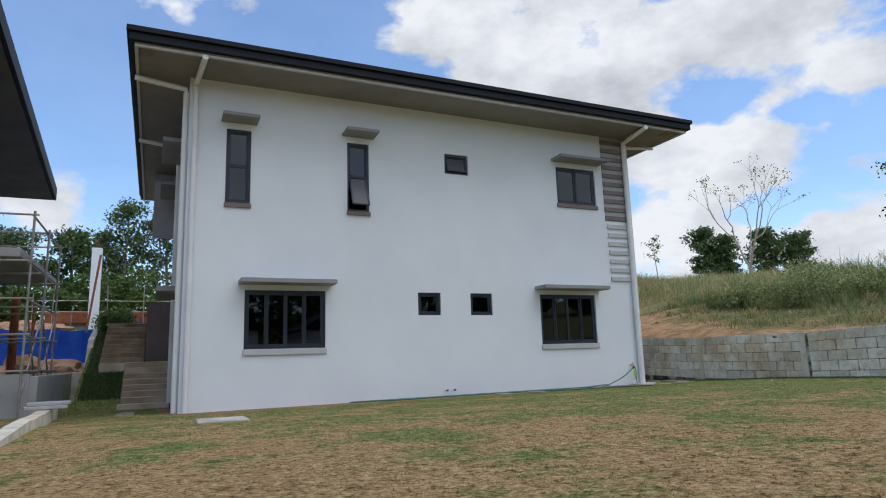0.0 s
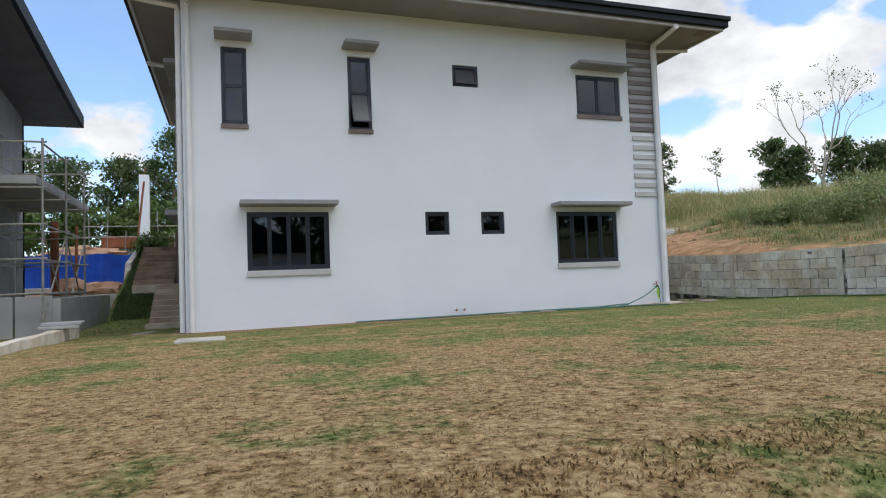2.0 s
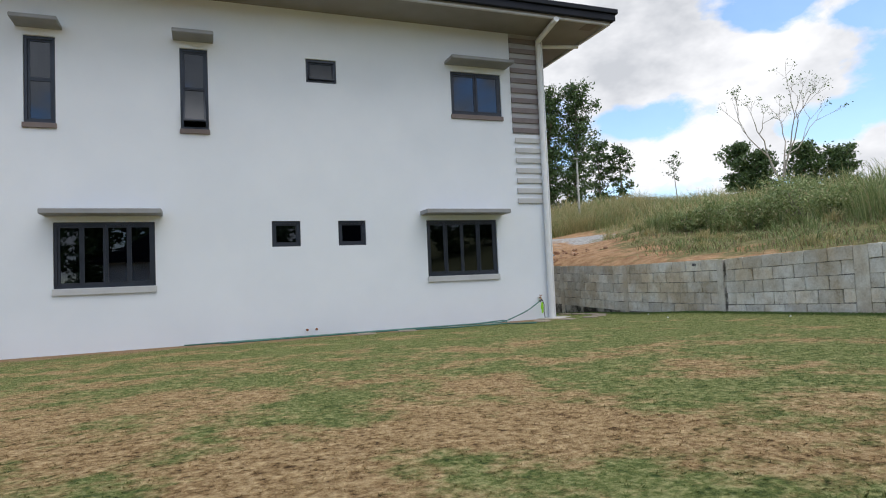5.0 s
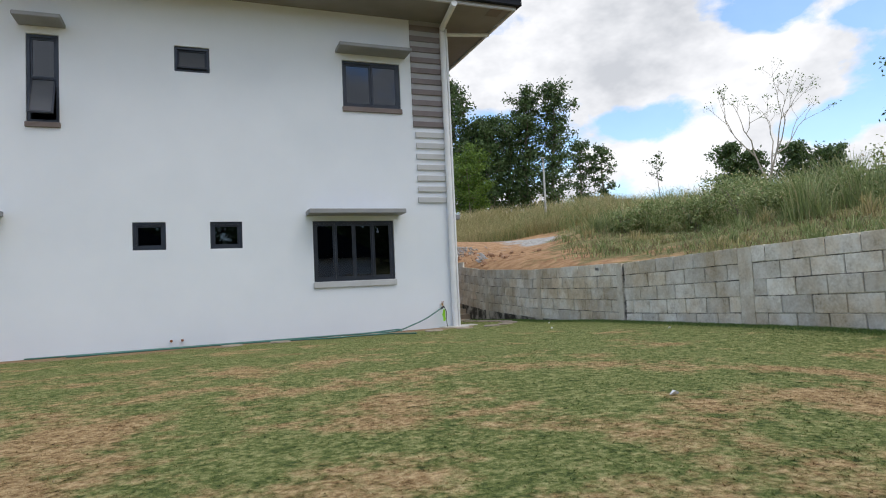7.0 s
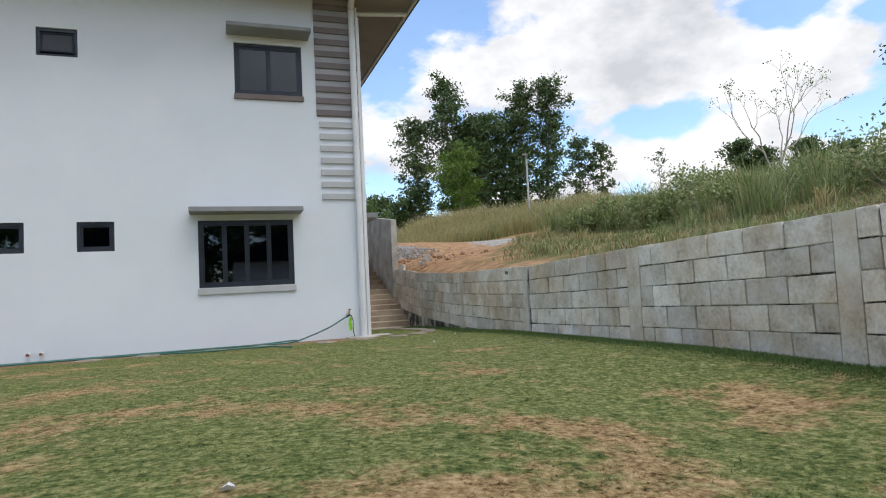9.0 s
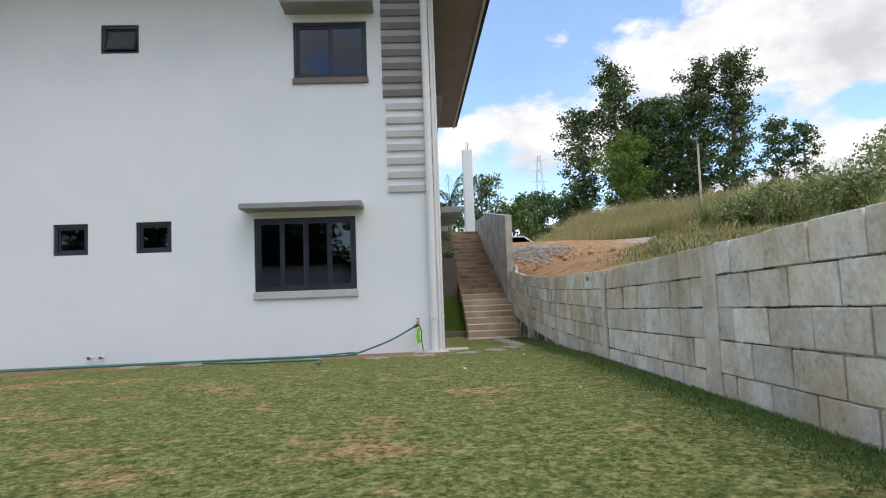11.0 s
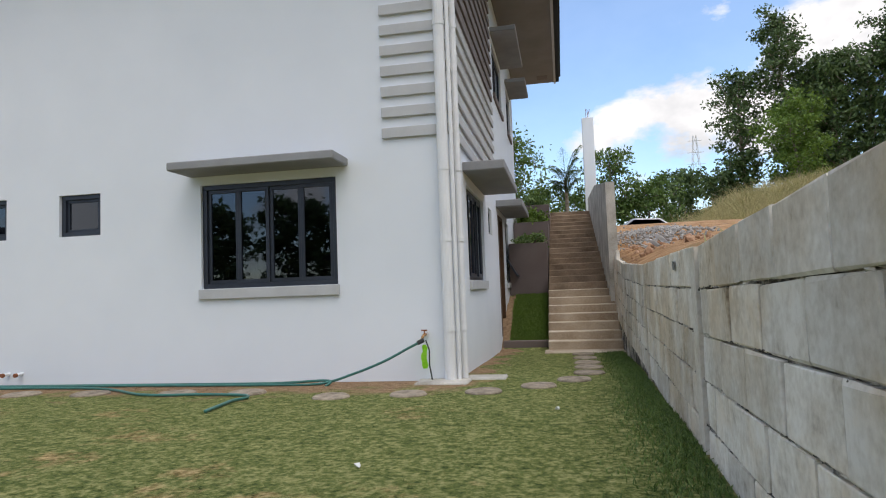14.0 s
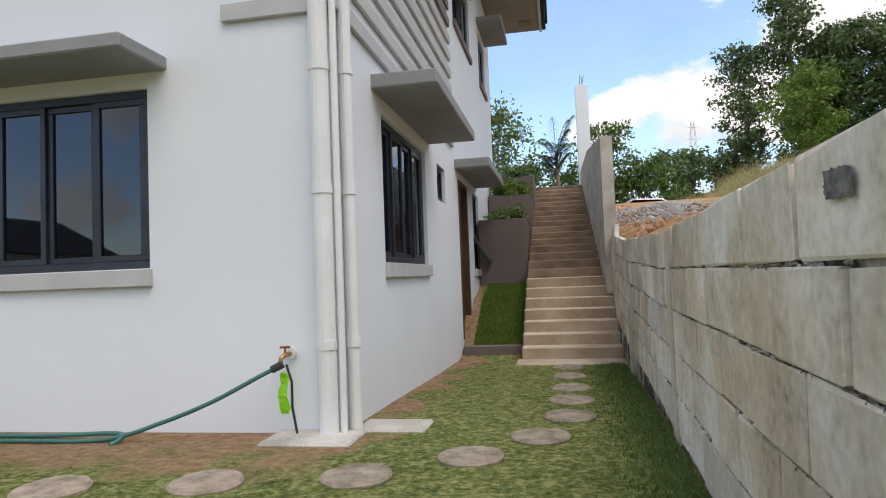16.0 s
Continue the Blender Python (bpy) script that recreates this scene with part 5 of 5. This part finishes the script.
# tarpaulin fence with folds
bm, cols = bmesh.new(), []
for i in range(60):
    t = i / 59
    x, y = -13.5 + 11.2 * t, 36.0 + 1.6 * t
    f = 0.06 * math.sin(i * 1.3) + 0.05 * math.sin(i * 0.47)
    cols.append([bm.verts.new((x, y + f * (1 + 0.4 * k), 1.05 + 1.6 * k / 3 + (0.05 * math.sin(i * 0.6) if k == 3 else 0))) for k in range(4)])
for a, b in zip(cols, cols[1:]):
    for k in range(3):
        bm.faces.new((a[k], b[k], b[k + 1], a[k + 1]))
bmesh.ops.solidify(bm, geom=bm.faces[:], thickness=0.01)
tagged(finish("tarpaulin", bm, TARP), "bright blue tarpaulin fence round the building site", "tarpaulin")
tagged(finish("site_slab", box(-13.5, -2.5, 31.0, 37.9, 0.6, 1.03, 0.02), RAW_WALL), "pale concrete slab below the tarpaulin", "slab", kind="structure")
for (x, y, z), (rx, ry, rz), mat, label in (((-4.2, 28.5, 0.3), (1.6, 1.4, 0.95), SAND, "heap of brown excavated soil on the site"), ((-6.5, 40.5, 2.6), (2.0, 1.0, 0.7), SAND, "pale soil heap behind the tarpaulin")):
    bm = bmesh.new()
    bmesh.ops.create_icosphere(bm, subdivisions=4, radius=1.0)
    for v in bm.verts:
        f = 1 + 0.35 * noise.noise(v.co * 2.1 + Vector((x, y, z))) + 0.15 * noise.noise(v.co * 6)
        v.co = Vector((x + v.co.x * rx * f, y + v.co.y * ry * f, z + v.co.z * rz * f))
    tagged(finish("soil_heap", bm, mat), label, "soil heap", kind="stuff")
far = empty("far_building", "low unfinished building with a terracotta roof behind the tarpaulin", "building", (-4, 43.5, 2.8))
part("wall", box(-5.8, 1.0, 43.2, 46.0, 2.6, 3.3), RAW_WALL, far)
part("roof", box(-6.0, 1.2, 42.9, 46.2, 3.3, 3.95, 0.05), TILE_ROOF, far)
part("tarpaulin", box(-2.9, 0.8, 41.9, 41.93, 2.7, 3.25), TARP, far, "blue plastic sheet")
rack = empty("rebar_frame", "thin steel rods and scaffold tubes of a far building site", "scaffolding", (-3, 42, 3))
for k in range(9):
    part("rod", tube([(-6.5 + 0.9 * k, 42.3, 2.8), (-6.5 + 0.9 * k + 0.1 * math.sin(k), 42.3, 5.0 + 0.8 * math.sin(k * 2.2))], 0.03, 5), STEEL, rack)
for z in (3.9, 4.5):
    part("rail", tube([(-6.8, 42.25, z), (1.0, 42.25, z)], 0.025, 5), STEEL, rack)


# ---- houses behind the lawn, seen in the window glass ----
def plain_house(x, y, w, d, h, label):
    root = empty("house", label, "house", (x, y, -0.3))
    part("wall", box(x - w / 2, x + w / 2, y - d / 2, y + d / 2, -0.6, h), WHITE, root)
    bm = bmesh.new()
    o = 0.7
    a = [bm.verts.new(p) for p in ((x - w / 2 - o, y + d / 2 + o, h), (x + w / 2 + o, y + d / 2 + o, h), (x, y + d / 2 + o, h + w * 0.3))]
    b = [bm.verts.new(p) for p in ((x - w / 2 - o, y - d / 2 - o, h), (x + w / 2 + o, y - d / 2 - o, h), (x, y - d / 2 - o, h + w * 0.3))]
    bm.faces.new(a)
    bm.faces.new(b)
    for k in range(3):
        bm.faces.new((a[k], a[(k + 1) % 3], b[(k + 1) % 3], b[k]))
    part("roof", bm, FASCIA, root)


plain_house(2.0, -22.0, 9, 9, 3.2, "white single-storey house with a dark gabled roof")
plain_house(14.5, -22.0, 9, 9, 3.2, "white single-storey house with a dark gabled roof")


for i in range(20):
    tree((-18 + 4.2 * i + 0.8 * math.sin(i * 2.2), -33 + 2.5 * math.cos(i * 1.7), -0.4), 9.6 + 1.2 * math.sin(i * 1.3), 2.7, LEAF_DARK, 2100, 0.34, 120 + i, 0.05, "tall green leafy tree behind the lawn", 13)
plain_house(-27.0, -19.0, 10, 9, 3.6, "white single-storey house with a dark gabled roof")
plain_house(-39.0, -21.0, 10, 9, 3.6, "white single-storey house with a dark gabled roof")


# ---- grasses ----
def blades(name, xy, height, width, mat, lean, seed, label, ground_of=ground_height, tall=None):
    """Tapered, bent blades standing on the ground."""
    rng = np.random.default_rng(seed)
    n = len(xy)
    z = np.array([ground_of(x, y) for x, y in xy])
    base = np.column_stack((xy, z - 0.01))
    ang = rng.uniform(0, 2 * math.pi, n)
    h = height * rng.uniform(0.55, 1.25, n)
    if tall is not None:
        h = h * tall
    side = np.column_stack((np.cos(ang), np.sin(ang), np.zeros(n))) * (width * rng.uniform(0.6, 1.3, n))[:, None]
    ang2 = rng.uniform(0, 2 * math.pi, n)
    bend = np.column_stack((np.cos(ang2), np.sin(ang2), np.zeros(n))) * (h * rng.uniform(0.1, lean, n))[:, None]
    up = np.column_stack((np.zeros(n), np.zeros(n), h))
    mid = base + up * 0.6 + bend * 0.3
    tip = base + up + bend
    pts = np.stack((base - side, base + side, mid + side * 0.7, mid - side * 0.7, tip), 1).reshape(-1, 3)
    i = np.arange(n)[:, None] * 5
    quads, tris = (i + np.array([[0, 1, 2, 3]])).tolist(), (i + np.array([[3, 2, 4]])).tolist()
    mesh = bpy.data.meshes.new(name)
    mesh.from_pydata(pts.tolist(), [], quads + tris)
    mesh.materials.append(mat)
    return tagged(new(name, mesh), label, "grass", kind="stuff")


rng = np.random.default_rng(5)


def clumped(n, x0, x1, y0, y1, clumps, sigma, keep):
    c = np.column_stack((rng.uniform(x0, x1, clumps), rng.uniform(y0, y1, clumps)))
    pick = rng.integers(0, clumps, n)
    tall = rng.uniform(0.45, 1.3, clumps)[pick]
    p = c[pick] + rng.normal(size=(n, 2)) * (sigma * rng.uniform(0.5, 1.4, clumps))[pick][:, None]
    ok = [keep(x, y) for x, y in p]
    return p[ok], tall[ok]


def slope_edge(x, y):
    """How far a place lies inside the overgrown bank."""
    return x - 14.2 - 0.58 * max(0.0, y - 16.0) + 0.9 * noise.noise((x * 0.5, y * 0.5, 3.0))


def tufts(name, places, mat, label, seed, width=0.008):
    """Arching tufts: blades fan outwards from the middle of each clump."""
    r = np.random.default_rng(seed)
    quads, pts = [], []
    for x, y, radius, height, count in places:
        a = r.uniform(0, 2 * math.pi, count)
        out = np.abs(r.normal(size=count)) * radius * 0.5
        bx, by = x + np.cos(a) * out, y + np.sin(a) * out
        bz = np.array([ground_height(u, v) for u, v in zip(bx, by)]) - 0.02
        h = height * r.uniform(0.35, 1.15, count) * np.clip(1.15 - 0.35 * out / radius, 0.3, 1.2)
        a = a + r.normal(size=count) * 0.7
        reach = h * r.uniform(0.05, 0.75, count)
        d = np.column_stack((np.cos(a), np.sin(a), np.zeros(count)))
        side = np.column_stack((-np.sin(a + 0.8), np.cos(a + 0.8), np.zeros(count))) * (width * r.uniform(0.6, 1.4, count))[:, None]
        b = np.column_stack((bx, by, bz))
        up = np.array((0.0, 0.0, 1.0))
        m1 = b + d * (reach * 0.25)[:, None] + up * (h * 0.6)[:, None]
        m2 = b + d * (reach * 0.65)[:, None] + up * (h * 0.92)[:, None]
        tip = b + d * (reach * 1.1)[:, None] + up * (h * r.uniform(0.75, 1.05, count))[:, None]
        first = len(pts)
        pts += np.stack((b - side, b + side, m1 + side, m1 - side, m2 + side * 0.7, m2 - side * 0.7, tip), 1).reshape(-1, 3).tolist()
        for k in range(first, first + 7 * count, 7):
            quads += [(k, k + 1, k + 2, k + 3), (k + 3, k + 2, k + 4, k + 5), (k + 5, k + 4, k + 6)]
    mesh = bpy.data.meshes.new(name)
    mesh.from_pydata(pts, [], quads)
    mesh.materials.append(mat)
    return tagged(new(name, mesh), label, "grass", kind="stuff")


# the tall green clumps along the crest
crest = []
for x, y, r, h in ((21.0, 19.2, 0.9, 1.15), (22.2, 20.2, 1.0, 1.2), (19.7, 20.6, 0.7, 0.8), (20.6, 14.6, 1.0, 1.2), (22.0, 15.2, 1.2, 1.4), (21.6, 13.0, 1.0, 1.2), (23.4, 17.4, 1.2, 1.1), (20.3, 22.6, 0.7, 0.7), (24.5, 22.4, 1.0, 1.2), (22.8, 11.2, 1.0, 1.2), (26.5, 20.0, 1.2, 1.2)):
    for k in range(5):
        crest.append((x + rng.normal() * r * 0.8, y + rng.normal() * r * 0.8, r * rng.uniform(0.3, 0.7), h * rng.uniform(0.35, 1.1), int(rng.uniform(100, 260))))
tufts("wild_grass", crest, WILD_GREEN, "tall arching green wild grass clumps on the bank", 91, 0.006)
places = []
while len(places) < 150:
    x, y = rng.uniform(16, 30), rng.uniform(7, 27)
    if slope_edge(x, y) > 0.6:
        places.append((x, y, rng.uniform(0.2, 0.5), rng.uniform(0.2, 0.6) * (0.6 if x < 19 else 1.0), int(rng.uniform(40, 130))))
tufts("wild_grass", places[:75], WILD_GREEN, "low green grass tufts scattered over the bank", 92)
tufts("dry_grass", places[75:], WILD_DRY, "low dry straw-coloured tufts scattered over the bank", 90)
n = 44000
p = np.column_stack((rng.uniform(14.35, 27, n), rng.uniform(5, 27, n)))
p = p[[slope_edge(x, y) > 0.25 + rng.random() * 1.5 and noise.noise((x * 0.8, y * 0.8, 9.0)) > -0.12 for x, y in p]]
blades("weeds", p[: len(p) // 2], 0.16, 0.011, WILD_GREEN, 1.4, 95, "short green weeds on the bank")
blades("dry_weeds", p[len(p) // 2 :], 0.15, 0.009, WEED_BROWN, 1.4, 89, "short brown withered weeds on the bank")
# leafy bushes low between the clumps
n = 1900
for k, (x, y, r, h) in enumerate(((20.7, 18.3, 0.55, 0.6), (22.3, 14.2, 0.6, 0.6), (19.4, 20.0, 0.4, 0.35), (24.0, 19.6, 0.6, 0.6), (21.3, 17.0, 0.8, 0.75), (22.6, 18.6, 0.8, 0.8), (20.2, 19.4, 0.6, 0.5), (21.8, 12.4, 0.8, 0.8), (23.2, 13.4, 0.8, 0.8), (20.8, 15.6, 0.6, 0.55), (21.5, 9.8, 0.8, 0.7))):
    shrub((x, y, ground_height(x, y)), r, r, h, n, 0.05, WILD_GREEN, "low leafy green weed bush on the bank", 180 + k)
# the yellow-green band at the foot of the trees
p, tall = clumped(34000, 18.5, 34, 35.0, 40, 220, 0.5, lambda x, y: x > 18.2 + 0.3 * max(0.0, 38 - y) and y > 35.4 - 0.35 * max(0.0, x - 25))
blades("dry_grass", p, 0.95, 0.009, WILD_DRY, 0.9, 93, "dry straw-coloured grass along the foot of the trees", tall=tall)
p, tall = clumped(9000, 22, 34, 35.0, 40, 60, 0.5, lambda x, y: y > 35.2 - 0.35 * max(0.0, x - 25))
blades("wild_grass", p, 0.9, 0.013, WILD_GREEN, 0.9, 88, "green grass mixed into the dry band", tall=tall)
p, tall = clumped(10000, 26, 46, 14, 34, 200, 0.8, lambda x, y: x > 25)
blades("dry_grass", p, 0.6, 0.016, WILD_DRY, 0.9, 94, "dry straw-coloured grass on the far bank", tall=tall)
p, tall = clumped(9000, 18.6, 23.5, 39.5, 44, 60, 0.45, lambda x, y: x > 18.2)
blades("dry_grass", p, 1.35, 0.010, WILD_DRY, 1.1, 96, "tall dry grass mound beside the street", tall=tall)
# rough grass over the far slope
p, tall = clumped(26000, 27, 64, 22, 60, 420, 1.0, lambda x, y: x > 26 and -14 < y - x < 16)
blades("dry_grass", p, 1.0, 0.02, WILD_DRY, 0.9, 101, "dry straw-coloured grass over the far slope", tall=tall)
p, tall = clumped(20000, 27, 64, 22, 60, 260, 1.0, lambda x, y: x > 26 and -16 < y - x < 12)
blades("wild_grass", p, 1.0, 0.022, WILD_GREEN, 0.9, 102, "green rough grass over the far slope", tall=tall)
p, tall = clumped(22000, 18.5, 27, 41, 50, 160, 0.7, lambda x, y: 18.2 < x < 27)
blades("dry_grass", p, 1.0, 0.016, WILD_DRY, 1.0, 103, "tall pale dry grass before the tall trees", tall=tall)
# lawn
n = 260000
lx, ly = rng.uniform(-2.0, 14.0, n), 3.9 + 17.0 * rng.random(n) ** 1.35
ok = (lx < np.where(ly < 17, 13.72 + 0.045 * (ly - 10), 14.0)) & ~((ly > 16.55) & (lx > -0.1) & (lx < 12.1)) & (lx > -1.75 - 0.05 * (ly - 11))
lawn_xy = np.column_stack((lx, ly))[ok]
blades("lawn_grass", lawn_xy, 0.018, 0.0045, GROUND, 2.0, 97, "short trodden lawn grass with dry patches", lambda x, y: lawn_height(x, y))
# longer grass in the shade of the wall
n = 30000
ly = rng.uniform(5, 20.6, n)
lx = np.array([block_wall_x(y) for y in ly]) - np.abs(rng.normal(size=n)) * 0.17 - 0.01
blades("wall_grass", np.column_stack((lx, ly)), 0.04, 0.004, LEAF_SHRUB, 1.4, 98, "longer dark green grass at the wall foot", lambda x, y: lawn_height(x, y))
n = 22000
a = np.column_stack((rng.uniform(12.12, 12.9, n), rng.uniform(21.75, 24.0, n)))
b = np.column_stack((rng.uniform(-2.25, -1.26, n), rng.uniform(22.0, 30.0, n)))
b = b[(b[:, 1] < 23.6) | (b[:, 0] < -1.93)]
blades("slope_grass", a, 0.06, 0.005, LEAF_BRIGHT, 1.0, 99, "bright green grass on the slope by the steps")
# west slope: green planting, its shade put into the dark leaf colour
blades("slope_grass", b, 0.12, 0.008, LEAF_DARK, 1.0, 100, "shade-dark green creeping plants on the slope by the steps")

# ---- blocks of the boundary wall ----
def block_mesh(length, seed):
    rng = random.Random(seed)
    bm = box(0, 0.06, 0, length, 0, 0.224, 0.006)
    for v in bm.verts:
        v.co += Vector((rng.uniform(-0.003, 0.003), rng.uniform(-0.005, 0.006), rng.uniform(-0.005, 0.006)))
    mesh = bpy.data.meshes.new("block")
    bm.to_mesh(mesh)
    bm.free()
    mesh.materials.append(BLOCK)
    return mesh


full = [block_mesh(0.455, k) for k in range(6)]
half = [block_mesh(0.215, 10 + k) for k in range(4)]
brng = random.Random(4)
ends = [WALL_Y0] + [v for yc, w in PILASTERS for v in (yc - w / 2, yc + w / 2)] + [WALL_Y1]
for bay in range(len(ends) // 2):
    lo, hi = ends[2 * bay] + 0.006, ends[2 * bay + 1] - 0.006
    for row in range(5):
        y = lo
        first = row % 2 == 1
        while y < hi - 0.1:
            use_half = first or hi - y < 0.42
            first = False
            length = 0.215 if use_half else 0.455
            stretch = 1.0
            if hi - y < length:
                stretch = (hi - y) / length
            ob = new("block", (half if use_half else full)[brng.randrange(4)])
            x = block_wall_x(y)
            slope = math.atan2(block_wall_x(y + 0.4) - x, 0.4)
            ztop = wall_top(y + length / 2)
            tilt = math.atan2(wall_top(y + 0.4) - wall_top(y), 0.4)
            ob.parent = boundary
            ob.location = (x + brng.uniform(-0.007, 0.005), y, ztop - 0.236 * (row + 1) + 0.012)
            ob.rotation_euler = (tilt, 0, -slope)
            ob.scale = (1, stretch, 1)
            y += length + brng.uniform(0.011, 0.02)
# mortar squeezed out of the joints
mrng = np.random.default_rng(7)
pts, faces = [], []
for row in range(1, 5):
    for y in np.arange(2.0, WALL_Y1 - 0.1, 0.028):
        if noise.noise((y * 1.3, row * 5.0, 0.0)) + mrng.normal() * 0.25 < 0.05:
            continue
        x, z = block_wall_x(y) + 0.008, wall_top(y) - 0.236 * row + 0.005 + mrng.normal() * 0.004
        w, h, d = mrng.uniform(0.010, 0.022), mrng.uniform(0.005, 0.010), mrng.uniform(0.004, 0.013)
        k = len(pts)
        pts += [(x, y - w, z - h * 0.6), (x, y + w, z - h), (x, y + w * 0.8, z + h), (x, y - w * 0.9, z + h * 0.7), (x - d, y + mrng.normal() * 0.005, z - h * 0.2)]
        faces += [(k, k + 1, k + 4), (k + 1, k + 2, k + 4), (k + 2, k + 3, k + 4), (k + 3, k, k + 4)]
mesh = bpy.data.meshes.new("mortar")
mesh.from_pydata(pts, [], faces)
mesh.materials.append(MORTAR)
lumps = new("mortar", mesh)
lumps.parent = boundary


# end block standing proud of the wall, and a black paint smear
end_block = new("block", full[2])
end_block.parent = boundary
end_block.location = (block_wall_x(21.4), 21.4, wall_top(21.6) - 0.06)
srng = random.Random(3)
bm = bmesh.new()
smear = []
for k in range(36):
    a = 2 * math.pi * k / 36
    r = min(1 / max(abs(math.cos(a)), 0.01), 1 / max(abs(math.sin(a)), 0.01)) * (0.86 + srng.uniform(-0.12, 0.12))
    y = 13.8 + 0.075 * r * math.cos(a)
    smear.append(bm.verts.new((block_wall_x(y) - 0.011, y, 1.078 + 0.032 * r * math.sin(a) + 0.1 * (y - 13.8))))
bm.faces.new(smear)
bmesh.ops.solidify(bm, geom=bm.faces[:], thickness=0.003)
part("paint_smear", bm, STAIN_BLACK, boundary, "black paint smear on a block")
